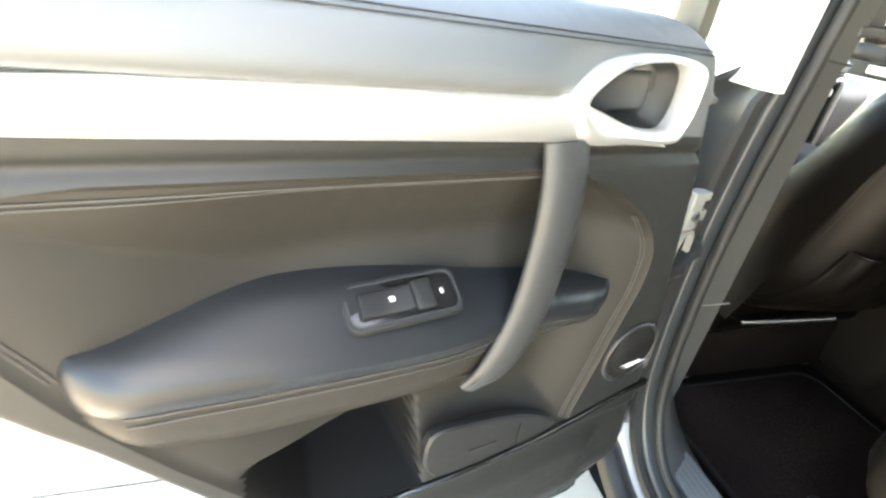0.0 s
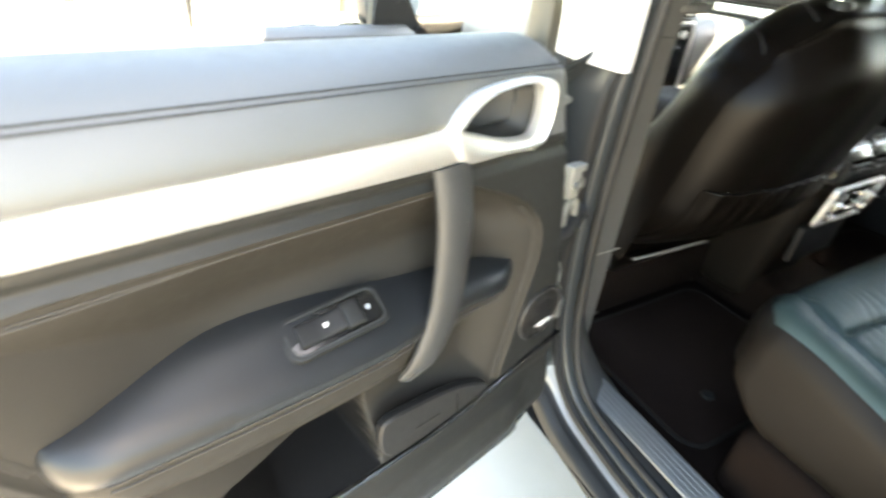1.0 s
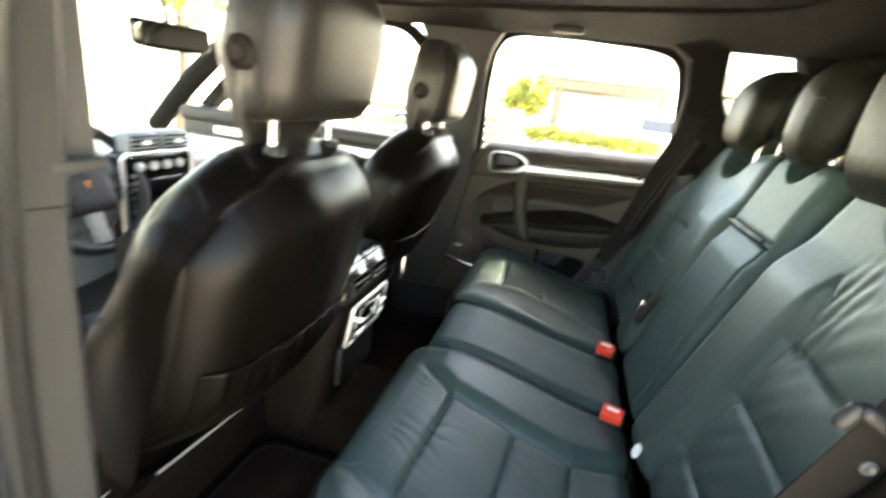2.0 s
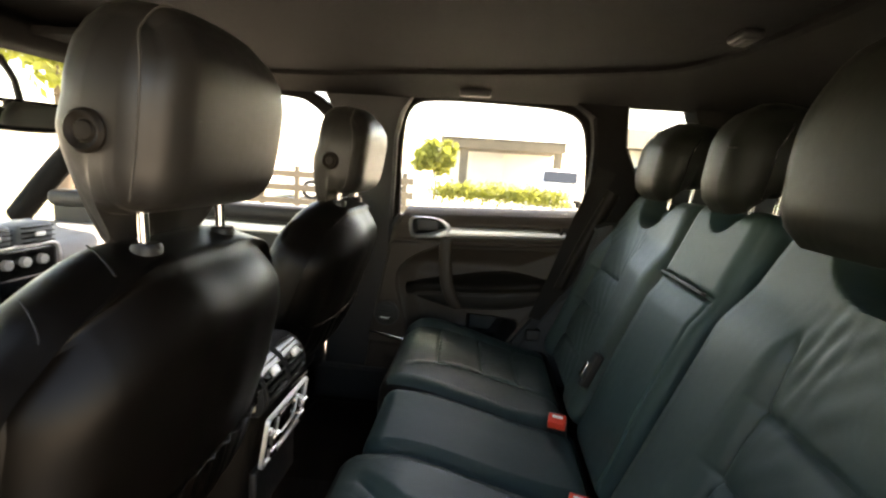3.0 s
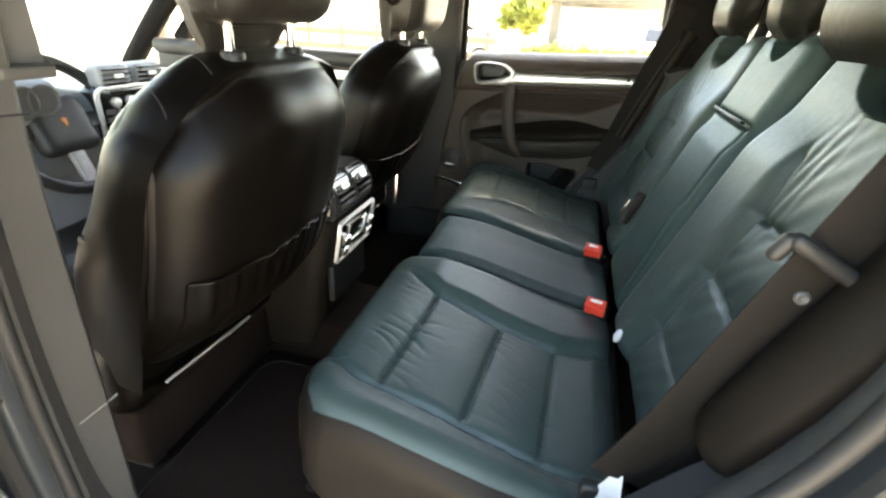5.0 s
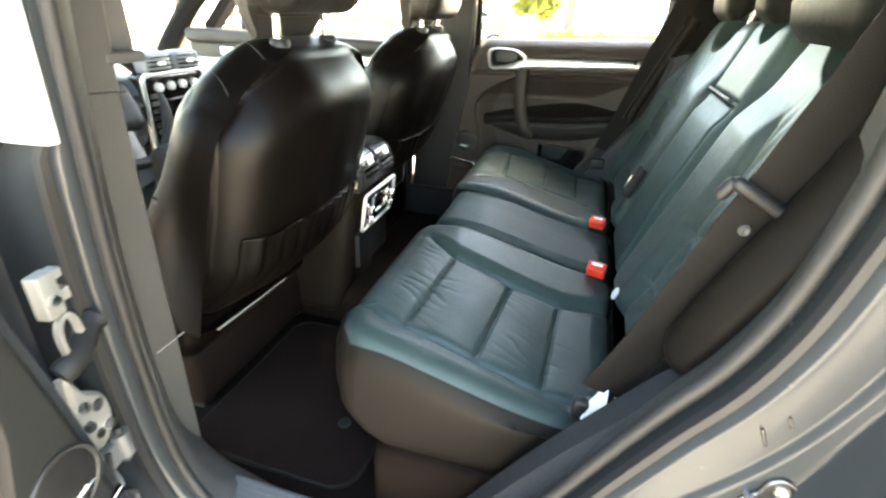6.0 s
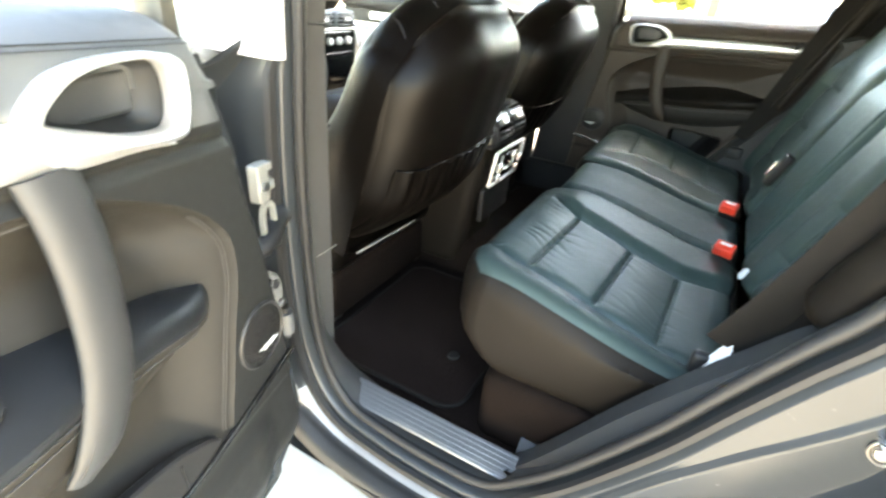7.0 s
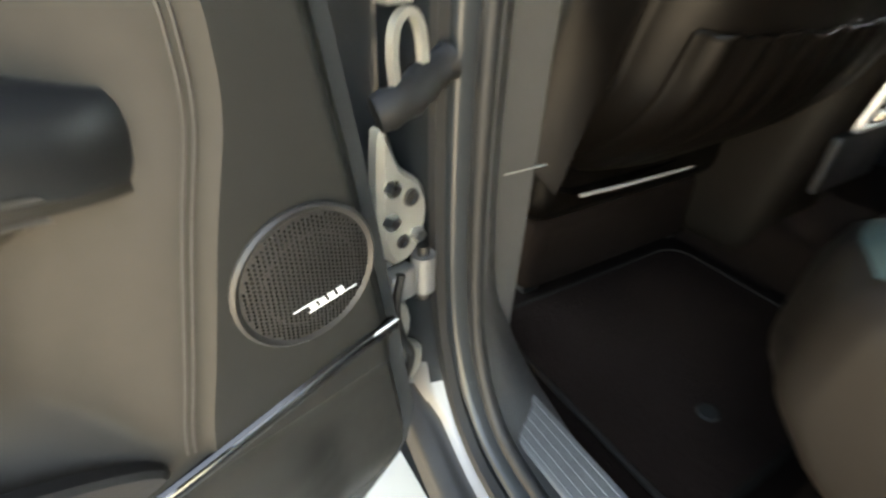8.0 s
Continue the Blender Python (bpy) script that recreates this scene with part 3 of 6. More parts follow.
plate_xz([(0.94, 0.60), (1.80, 0.60), (1.80, 1.36), (0.955, 1.36)], 0.705, 0.80, "cargo_wall_right", PANEL_DARK, side)
plate_xz([(1.18, 1.34), (1.84, 1.34), (1.70, 1.62), (1.08, 1.62)], 0.700, 0.80, "d_pillar_right", HEADLINER, side)
plate_xz([(-0.72, 1.585), (1.8, 1.595), (1.8, 1.66), (-0.66, 1.66)], 0.68, 0.79, "roof_rail_right", HEADLINER, side, "dark headliner rail", 0.02)
plate_xz([(-0.72, 1.60), (1.8, 1.605), (1.8, 1.66), (-0.66, 1.66)], -0.80, -0.69, "roof_rail_left", HEADLINER, side, "dark headliner rail", 0.02)
plate_xz([(0.80, 0.62), (0.97, 0.62), (0.955, 1.34), (0.905, 1.45), (0.895, 1.60), (0.74, 1.60), (0.795, 1.50), (0.81, 1.30), (0.80, 1.16)], -0.765, -0.69, "c_pillar_left", TRIM_GREY, side, "grey plastic rear pillar trim")
plate_xz([(0.955, 0.62), (1.80, 0.62), (1.80, 1.36), (0.955, 1.36)], -0.80, -0.705, "cargo_wall_left", PANEL_DARK, side)
plate_xz([(1.42, 1.34), (1.84, 1.34), (1.70, 1.62), (1.30, 1.62)], -0.80, -0.70, "d_pillar_left", HEADLINER, side)
plate_xz([(-0.135, 0.47), (-0.02, 0.47), (-0.010, 1.16), (0.020, 1.50), (0.03, 1.61), (-0.10, 1.61), (-0.062, 1.47), (-0.062, 1.20), (-0.125, 1.08)], -0.79, -0.672, "b_pillar_left", TRIM_GREY, side, "grey trimmed centre pillar")
# rear window opening: rails above and below
part("rear_window_sill", rbox((1.80, 0, 1.215), (0.05, 0.70, 0.03), 0.02, 4), PANEL_DARK, side)
part("rear_header", rbox((1.68, 0, 1.60), (0.08, 0.70, 0.04), 0.02, 4), HEADLINER, side)
# windscreen pillars and header
for s, nm in ((-1, "a_pillar_left"), (1, "a_pillar_right")):
    part(nm, tube(curve([(-1.30, s * 0.73, 1.06), (-1.08, s * 0.71, 1.28), (-0.80, s * 0.68, 1.50), (-0.62, s * 0.665, 1.60)], 16), 0.04, 10), HEADLINER, side, "dark windscreen pillar")
part("windscreen_header", rbox((-0.70, 0, 1.60), (0.07, 0.66, 0.035), 0.025, 5), HEADLINER, side)

glass_r = thing("window_1", "tinted rear side glass of the car", "window", kind="structure")
for nm, pts, y in (("rear_quarter_pane", [(0.90, 1.35), (1.44, 1.35), (1.32, 1.60), (0.89, 1.60)], 0.775),
                   ("rear_quarter_pane", [(0.90, 1.35), (1.44, 1.35), (1.32, 1.60), (0.89, 1.60)], -0.775)):
    g = part(nm, slab(pts, y - 0.002, y + 0.002, "y", 0.0005), GLASS_TINT, glass_r)

# sill plate with raised ribs
sill = thing("sill_plate", "ribbed metal scuff plate on the door sill", "sill plate")
part("plate", rbox((0.26, -0.735, 0.5125), (0.19, 0.030, 0.0035), 0.003, 4), SCUFF, sill)
for k in range(5):
    part("rib", tube([(0.08, -0.757 + 0.011 * k, 0.5155), (0.44, -0.757 + 0.011 * k, 0.5155)], 0.0014, 6), SCUFF, sill)

# door striker on the jamb
striker = thing("door_striker", "bare steel door striker bolted to the painted jamb", "striker")
SM = pose(0.792, -0.8255, 0.917, 0, -60, 0) @ Matrix.Diagonal((0.74, 0.74, 0.74, 1))      # x along the plate, from the lower bolt up to the rear one
plate_o = curve([(-0.036, -0.012), (-0.020, -0.019), (0.004, -0.015), (0.022, -0.018), (0.037, -0.008), (0.036, 0.010), (0.020, 0.017), (0.002, 0.013), (-0.022, 0.016), (-0.035, 0.006)], 44, True)
part("striker_plate", moved(slab(plate_o, -0.004, 0.002, "y", 0.0012), SM), DARK_STEEL, striker, "dark stamped striker plate")
part("plate_rim", moved(tube(np.stack([plate_o[:, 0], np.full(44, -0.004), plate_o[:, 1]], -1), 0.0013, 6, closed=True, up=(0, 1, 0)), SM), STEEL, striker, "worn bright edge")
part("striker_loop", moved(tube(curve([(-0.007, 0.002, 0.021), (-0.007, -0.016, 0.021), (-0.006, -0.024, 0.016), (0.0, -0.026, 0.0), (0.006, -0.024, -0.016), (0.007, -0.016, -0.022), (0.007, 0.002, -0.022)], 34), 0.0042, 10), SM), CHROME, striker, "bright worn striker bar")
part("guard", moved(sweep(curve([(0.006, -0.010, -0.020), (0.020, -0.012, -0.0205), (0.036, -0.010, -0.014)], 14), [(-0.0022, -0.005), (0.0022, -0.005), (0.0022, 0.005), (-0.0022, 0.005)], up=(0, 1, 0)), SM), STEEL, striker)
for bx in (-0.022, 0.023):
    part("bolt", moved(moved(lathe([(0.0095, 0), (0.0100, 0.002), (0.0085, 0.0048), (0.0058, 0.0052), (0.0048, 0.002), (0.001, 0.002)], 18), pose(bx, -0.004, 0.0, 90)), SM), STEEL, striker)
scratch = thing("jamb_drain_slot", "small stamped slots in the painted jamb", "slot")
part("slot", moved(rbox((0, 0, 0), (0.0016, 0.0012, 0.010), 0.001, 3), pose(0.776, -0.8165, 0.977, 0, -24, 0)), DARK_STEEL, scratch)
part("slot", moved(rbox((0, 0, 0), (0.0016, 0.0012, 0.006), 0.001, 3), pose(0.790, -0.8165, 0.999, 0, -24, 0)), DARK_STEEL, scratch)

# ---- doors ----
DZ = [0.52, 0.56, 0.68, 0.78, 0.925, 1.03, 1.15, 1.24]


def u_rear(z):
    return np.interp(z, DZ, [1.270, 1.325, 1.388, 1.452, 1.548, 1.628, 1.690, 1.715])


def u_front(z):
    return np.interp(z, [0.52, 0.55, 0.60, 0.75, 0.89, 1.10, 1.16, 1.24], [0.955, 0.898, 0.884, 0.905, 0.927, 0.966, 0.985, 1.010])


def eased(zs, us, span=0.035):
    """A smooth outline through a table of heights and places along the door."""
    zt = np.linspace(zs[0], zs[-1], 240)
    ut = np.interp(zt, zs, us)
    n = max(3, int(span / (zt[1] - zt[0])) | 1)
    ut = np.convolve(np.pad(ut, n // 2, mode="edge"), np.ones(n) / n, "valid")
    return lambda z: np.interp(z, zt, ut)


u_insert = eased([0.70, 0.76, 0.80, 0.88, 0.94, 0.99, 1.025, 1.05, 1.07, 1.085, 1.095, 1.13], [1.055, 1.048, 1.037, 1.018, 1.001, 1.001, 1.022, 1.050, 1.086, 1.122, 1.158, 1.20])


u_back = eased([0.70, 0.735, 0.80, 0.88, 0.95, 1.0, 1.03, 1.055, 1.07, 1.08, 1.088, 1.094, 1.10, 1.106], [1.370, 1.392, 1.432, 1.488, 1.532, 1.560, 1.580, 1.594, 1.597, 1.592, 1.578, 1.545, 1.48, 1.40], 0.014)


def shear(u, z):
    return z + 0.045 * (u - 1.1) * smooth((z - 0.95) / 0.12)


U0 = 0.90


def place(u, w, z):
    """Door coordinates (along, inwards, up) as points of the door's own frame."""
    u, w, z = np.broadcast_arrays(np.asarray(u, float), np.asarray(w, float), np.asarray(z, float))
    return np.stack([u - U0, w, shear(u, z)], -1)


def build_door(name, label, m, flip, glass, hinges):
    fl = mirrored if flip else (lambda s: s)
    door = thing(name, label, "car door", m)
    # Closed door gets dim-light copies of the open door's colours
    pan = PANEL_WARM if flip else PANEL

    def add(nm, shape, mat, lab="", parent=None):
        return part(nm, fl(shape), mat, parent or door, lab)

    # inner panel: frame and recessed insert, as one relief cut along the insert's edge
    def relief(u, z):
        uf, ui, ub, ur = u_front(z), u_insert(z), u_back(z), u_rear(z)
        d = np.minimum.reduce([u - ui, (ub - u) * 0.5, z - 0.735 + 0 * u, 1.098 - z + 0 * u])
        w = -0.034 * smooth(d / 0.085) - 0.004 * smooth(d / 0.004) - 0.016 * smooth((1.098 - z) / 0.02) * smooth((z - 0.98) / 0.05) * smooth(d / 0.02) * smooth((1.50 - u) / 0.16)
        w = w - 0.105 * smooth((u - 1.262) / 0.012) * smooth((1.46 - u) / 0.05) * smooth((0.850 - z) / 0.03) * smooth(d / 0.02)
        low = np.asarray(z < 0.725)
        w = w + low * (-0.006 - 0.02 * smooth((0.6 - z) / 0.08) + 0.012 * smooth((u - 0.96) / 0.05) * smooth((0.70 - z) / 0.03))
        edge = np.minimum(u - uf, ur - u)
        return w - 0.02 * smooth((0.018 - edge) / 0.018) - 0.006 * np.exp(-((z - 1.107) / 0.006) ** 2)

    za = np.concatenate([np.linspace(0.530, 0.725, 22), np.linspace(0.725, 1.05, 66)[1:], np.linspace(1.05, 1.098, 40)[1:], np.linspace(1.098, 1.16, 26)[1:]])
    cols_a, cols_b, cols_c = np.linspace(0, 1, 22), np.linspace(0, 1, 100)[1:], np.linspace(0, 1, 12)[1:]
    P = np.zeros((len(za), 132, 3))
    for i, z in enumerate(za):
        uf, ui, ub, ur = u_front(z), u_insert(z), u_back(z), u_rear(z)
        u = np.concatenate([uf + (ui - uf) * cols_a, ui + (ub - ui) * cols_b, ub + (ur - ub) * cols_c])
        P[i] = place(u, relief(u, z), z)
    v, f = grid(P)
    low, ins, frm, poc = [], [], [], []
    band = {}
    for k, q in enumerate(f):
        i, j = divmod(k, 131)
        band[len(frm)] = za[i]
        u, z = P[i, j, 0] + U0, za[i]
        if z < 0.7249:
            low.append(q)
        elif 21 <= j < 120 and z < 1.0975:
            (poc if z < 0.838 and 1.262 < u < 1.44 else ins).append(q)
        else:
            frm.append(q)
    outer = curve([(1.187, 1.158), (1.166, 1.179), (1.142, 1.189), (1.105, 1.194), (1.066, 1.194), (1.043, 1.186), (1.041, 1.160), (1.046, 1.138), (1.056, 1.123), (1.11, 1.1215), (1.17, 1.1245)], 60, True)
    inner = curve([(1.163, 1.155), (1.149, 1.171), (1.128, 1.181), (1.100, 1.185), (1.071, 1.185), (1.057, 1.177), (1.055, 1.158), (1.060, 1.141), (1.072, 1.135), (1.105, 1.138), (1.140, 1.145)], 60, True)
    inner = inner.mean(0) + (inner - inner.mean(0)) * (1.09, 1.17)
    mid = 0.45 * inner + 0.55 * outer

    def in_cup(pts, face):
        """Whether a face of the panel lies inside the pull ring, where the cup is."""
        c = np.asarray(pts)[list(face)].mean(0)
        u, z = c[0] + U0, c[2] - 0.045 * (c[0] + U0 - 1.1)
        if not (1.03 < u < 1.20 and 1.10 < z < 1.20):
            return False
        p, q = mid, np.roll(mid, -1, 0)
        cross = ((p[:, 1] > z) != (q[:, 1] > z)) & (u < (q[:, 0] - p[:, 0]) * (z - p[:, 1]) / (q[:, 1] - p[:, 1] + 1e-12) + p[:, 0])
        return bool(cross.sum() % 2)

    add("panel_frame", (v, [q for k, q in enumerate(frm) if band[k] < 1.124]), pan)
    add("upper_panel", (v, [q for k, q in enumerate(frm) if band[k] >= 1.124 and not in_cup(v, q)]), PANEL_WARM if flip else ROLL, "bluish grey upper door panel")
    add("insert", (v, ins), PANEL_WARM if flip else PANEL_LIGHT, "recessed soft leatherette insert")
    # Pocket plastic drawn near black: the hollow's shade is put into the colour
    add("door_pocket", (v, poc), SHADE, "open door pocket, darkened for the shade inside")
    add("lower_panel", (v, low), pan, "grey lower door panel")
    # double stitching round the insert's upper edge
    for gap in (0.010, 0.014):
        zr = np.linspace(0.985, 1.098 - gap - 0.003, 40)
        ut = np.linspace(u_back(zr[-1]) - gap - 0.02, 1.13, 60)
        su = np.concatenate([u_back(zr) - gap, ut])
        sz = np.concatenate([zr, np.full(60, 1.098 - gap)])
        pts = np.stack([su, sz], -1)
        pts[1:-1] = (pts[:-2] + pts[1:-1] * 2 + pts[2:]) / 4
        add("seam", tube(place(pts[:, 0], np.array([float(relief(np.array([a]), b)[0]) for a, b in pts]) + 0.0006, pts[:, 1]), 0.0009, 5), STITCH)
    # padded top roll with a double stitched seam
    us = np.linspace(0, 1, 150)
    prof = curve([(1.156, 0.000), (1.160, 0.012), (1.168, 0.017), (1.181, 0.013), (1.195, 0.003), (1.208, -0.012), (1.218, -0.032), (1.223, -0.055), (1.222, -0.072), (1.20, -0.082)], 34)
    roll = np.array([[place(u_front(z) + (u_rear(z) - u_front(z)) * s, w - 0.9 * max(w, 0) * smooth((0.36 - s) / 0.14) - 0.014 * smooth((0.035 - s) / 0.035) * (0.5 if z < 1.17 else 1), 1.156 + (z - 1.156) * (1 - 0.45 * smooth((0.045 - s) / 0.045) ** 2)) for s in us] for z, w in prof])
    rv, rf = grid(roll)
    add("top_roll", (rv, [q for q in rf if not in_cup(rv, q)]), PANEL_WARM if flip else ROLL, "padded grey top roll")
    for zz, ww in ((1.1985, 0.0010), (1.2020, -0.0030)):
        add("seam", tube(place(np.linspace(1.02, 1.665, 60), ww, np.full(60, zz)), 0.0007, 5), GRIP)
    # aluminium strip
    uu = np.linspace(1.065, 1.69, 50)
    lo = np.interp(uu, [1.04, 1.12, 1.20, 1.48, 1.62, 1.69], [1.118, 1.1205, 1.123, 1.126, 1.129, 1.137])
    hi = np.interp(uu, [1.04, 1.19, 1.35, 1.48, 1.62, 1.69], [1.114, 1.160, 1.158, 1.157, 1.149, 1.142])
    strip = np.array([[place(u, 0.006 + 0.007 * math.sin(math.pi * k / 6) ** 0.5, a + (b - a) * k / 6) for k in range(7)] for u, a, b in zip(uu, lo, hi)])
    add("trim_strip", solid(strip, (0, -0.012, 0)), ALU, "satin aluminium trim strip")
    # pull ring round the release lever
    rr = []
    for s, w in ((0, -0.004), (0, 0.010), (0.2, 0.015), (0.55, 0.0165), (0.85, 0.0135), (1, 0.006), (1.02, -0.008)):
        q = outer * (1 - s) + inner * s
        rr.append(place(q[:, 0], w, q[:, 1]))
    add("pull_ring", grid(np.array(rr), close_v=True), ALU, "satin aluminium ring round the door release")
    cu, cz = inner.mean(0)
    bowl = []
    for s in (1.0, 0.96, 0.88, 0.7, 0.45, 0.2, 0.02):
        q = np.array([cu, cz]) + (inner - [cu, cz]) * s
        bowl.append(place(q[:, 0], -0.006 - 0.032 * (1 - s * s) ** 0.7, q[:, 1]))
    add("release_cup", grid(np.array(bowl), close_v=True), PANEL, "dark hollow behind the release lever")
    add("release_lever", rbox((1.106 - U0, -0.026, 1.160), (0.038, 0.006, 0.018), 0.005, 4), GRIP)
    # armrest: leather top over a matte skirt, a double seam between them
    uu = np.linspace(1.03, 1.542, 60)
    soft = lambda y: np.convolve(np.pad(y, 5, mode="edge"), np.ones(11) / 11, "valid")
    zb = soft(np.interp(uu, [1.03, 1.07, 1.15, 1.29, 1.41, 1.48, 1.542], [0.947, 0.960, 0.980, 1.004, 1.013, 1.010, 0.995]))
    zf = soft(np.interp(uu, [1.03, 1.12, 1.21, 1.31, 1.42, 1.51, 1.542], [0.942, 0.957, 0.964, 0.968, 0.980, 0.993, 0.994]))
    full = np.sqrt(np.clip(1 - (1 - np.clip(np.minimum((uu - 1.026) / 0.08, (1.545 - uu) / 0.05), 0, 1)) ** 2, 0.003, 1))
    drop = np.interp(uu, [1.03, 1.10, 1.20, 1.44, 1.562], [0.35, 0.6, 0.95, 1.0, 0.85]) * full
    full = full * (0.50 + 0.50 * smooth((uu - 1.12) / 0.16)) ** 0.5
    sec = []
    for u, b, c, k, h in zip(uu, zb, zf, full, drop):
        sec.append(place(u, np.array([-0.060, -0.045, -0.018, 0.006, 0.019, 0.024, 0.020, 0.0125, 0.0135, 0.010, -0.004, -0.030, -0.055]) * np.where(np.arange(13) % 12 == 0, 1, k) - 0.035 * (1 - k),
                         np.array([b, b - 0.003, b - 0.3 * (b - c), c + 0.005, c - 0.002, c - 0.012, c - 0.024, c - 0.033, c - 0.038, c - 0.062 * h - 0.002, c - 0.088 * h - 0.002, c - 0.102 * h - 0.002, c - 0.104 * h - 0.002])))
    av, af = grid(np.array(sec))
    add("armrest", (av, [q for k, q in enumerate(af) if k % 12 < 7]), ARMREST if not flip else LEATHER_SIDE, "dark leather armrest with stitched edge")
    add("armrest_skirt", (av, [q for k, q in enumerate(af) if k % 12 >= 7]), PANEL_LIGHT, "matte padded skirt below the armrest")
    for dz, ww in ((0.0295, 0.0168), (0.0395, 0.0140)):
        add("seam", tube(place(uu[5:-4], ww * full[5:-4] - 0.035 * (1 - full[5:-4]), zf[5:-4] - dz), 0.0010, 5), STITCH)
    if not flip:
        # window switch
        tilt = pose(1.303 - U0, -0.010, 0.991, -30, 0, 0)
        sw = add("switch_bezel", moved(collar_flat(rounded(-0.053, -0.022, 0.053, 0.022, 0.012), 0.0045, 0.003), tilt), PANEL, "window switch in a grey bezel")
        add("bezel_line", moved(tube(np.column_stack([rounded(-0.049, -0.018, 0.049, 0.018, 0.010), np.full(28, 0.0035)]), 0.0009, 6, closed=True), tilt), GRIP, "", sw)
        add("switch_base", moved(slab(rounded(-0.049, -0.018, 0.049, 0.018, 0.009), -0.004, 0.001, "z", 0.001), tilt), GLOSS_BLACK, "", sw)
        add("switch_key", moved(rbox((0.016, 0, 0.003), (0.024, 0.012, 0.004), 0.003, 4, lambda a, q: q - np.stack([0 * q[:, 0], 0 * q[:, 0], 0.003 * (1 - a[:, 0] ** 2) * (a[:, 2] > 0)], -1)), tilt), PANEL_DARK, "", sw)
        add("switch_key", moved(rbox((-0.018, 0, 0.003), (0.010, 0.014, 0.0035), 0.003, 4), tilt), PANEL, "", sw)
        add("symbol", moved(slab(rounded(0.0095, -0.0022, 0.0140, 0.0022, 0.001), 0.0058, 0.0072, "z", 0.0004), tilt), ICON, "", sw)
        add("symbol", moved(slab(rounded(-0.0375, -0.0026, -0.0350, 0.0026, 0.0008), 0.001, 0.0022, "z", 0.0003), tilt), ICON, "", sw)
    # grab strap
    gp = curve([place(1.176, 0.004, 1.124), place(1.174, 0.010, 1.09), place(1.175, 0.014, 1.045), place(1.182, 0.017, 0.985), place(1.194, 0.018, 0.943), place(1.212, 0.016, 0.904), place(1.230, 0.006, 0.876)], 36)
    add("grab_handle", sweep(gp, circle(0.0095, 18, 0.0225), up=(1, 0, 0.1), scale=np.interp(np.linspace(0, 1, 36), [0, 0.6, 0.85, 1], [1.05, 1.0, 0.9, 0.6])), PANEL_WARM if flip else GRIP, "curved dark grab handle")
    add("seam", tube(gp[2:-3] + (0.0145, 0.006, 0), 0.0008, 5), STITCH)
    # double stitching along the insert's front edge
    for du in (0.010, 0.014):
        zz = np.linspace(0.745, 1.04, 60)
        add("seam", tube(place(u_insert(zz) + du, -0.0042 - 0.034 * smooth(du / 0.085) + 0.0006, zz), 0.0008, 5), STITCH)
    # loudspeaker
    ring = [(0.0460, 0.0), (0.0470, 0.004), (0.0450, 0.006), (0.0425, 0.0045)]
    sp = add("speaker_grille", moved(lathe(ring + [(0.042, 0.004), (0.03, 0.0065), (0.001, 0.0075)], 40), pose(0.975 - U0, -0.002, 0.835, -90, 0, 0)), MESH_GREY, "round perforated loudspeaker grille")
    dots_v = []
    for a in np.arange(-0.042, 0.0421, 0.0028):
        for b in np.arange(-0.042, 0.0421, 0.0028):
            off = 0.0015 if round(a / 0.0028) % 2 else 0
            if math.hypot(a, b + off) < 0.0405:
                h = 0.0079 - 0.0031 * (math.hypot(a, b + off) / 0.044) ** 2
                dots_v.append(([(a + 0.00095 * math.cos(t), h, b + off + 0.00095 * math.sin(t)) for t in np.arange(6) * math.pi / 3], [tuple(range(6))]))
    hole = add("perforation", moved(cat(*dots_v), pose(0.975 - U0, -0.002, 0.835)), GLOSS_BLACK, "", sp)
    hole["kind"] = "stuff"
    bars = [slab([(-0.0215, -0.0030), (0.0135, -0.0030), (0.0135, -0.0022), (-0.0205, -0.0022)], 0.0080, 0.0090, "y", 0.0002),
            slab([(0.0060, 0.0030), (0.0225, 0.0030), (0.0215, 0.0038), (0.0060, 0.0038)], 0.0080, 0.0090, "y", 0.0002)]
    for bx in (-0.0125, -0.0060, 0.0005, 0.0070):
        bars.append(slab([(bx, -0.0022), (bx + 0.0045, -0.0022), (bx + 0.0057, 0.0030), (bx + 0.0012, 0.0030)], 0.0080, 0.0090, "y", 0.0002))
    add("badge", moved(cat(*bars), pose(0.968 - U0, -0.002, 0.818, 0, 6, 0)), ICON, "small pale slanted badge", sp)
    # reflector flap and pocket seam
    fo = curve([(1.262, 0.806), (1.20, 0.804), (1.13, 0.785), (1.078, 0.752), (1.10, 0.738), (1.245, 0.733)], 26, True)
    fl_ob = add("pocket_flap", cat(*[slab(np.stack([fo[:, 0] - U0, fo[:, 1]], -1), -0.012, 0.002, "y", 0.003)]), PANEL_DARK, "dark storage flap in the door")
    add("flap_mark", slab([(1.17 - U0, 0.756), (1.21 - U0, 0.758), (1.21 - U0, 0.763), (1.17 - U0, 0.761)], 0.0015, 0.0035, "y", 0.0004), MESH_GREY, "", fl_ob)
    add("flap_joint", slab([(1.135 - U0, 0.736), (1.137 - U0, 0.736), (1.139 - U0, 0.775), (1.137 - U0, 0.775)], 0.001, 0.0035, "y", 0.0003), GLOSS_BLACK, "", fl_ob)
    su_ = np.linspace(0.912, 1.40, 40)
    sz_ = soft(np.interp(su_, [0.912, 1.00, 1.06, 1.12, 1.25, 1.40], [0.763, 0.746, 0.732, 0.724, 0.724, 0.738]))
    add("pocket_strip", sweep(place(su_, 0.000, sz_), circle(0.005, 8, 0.006), up=(0, 0, 1)), GLOSS_BLACK, "glossy black seam strip")
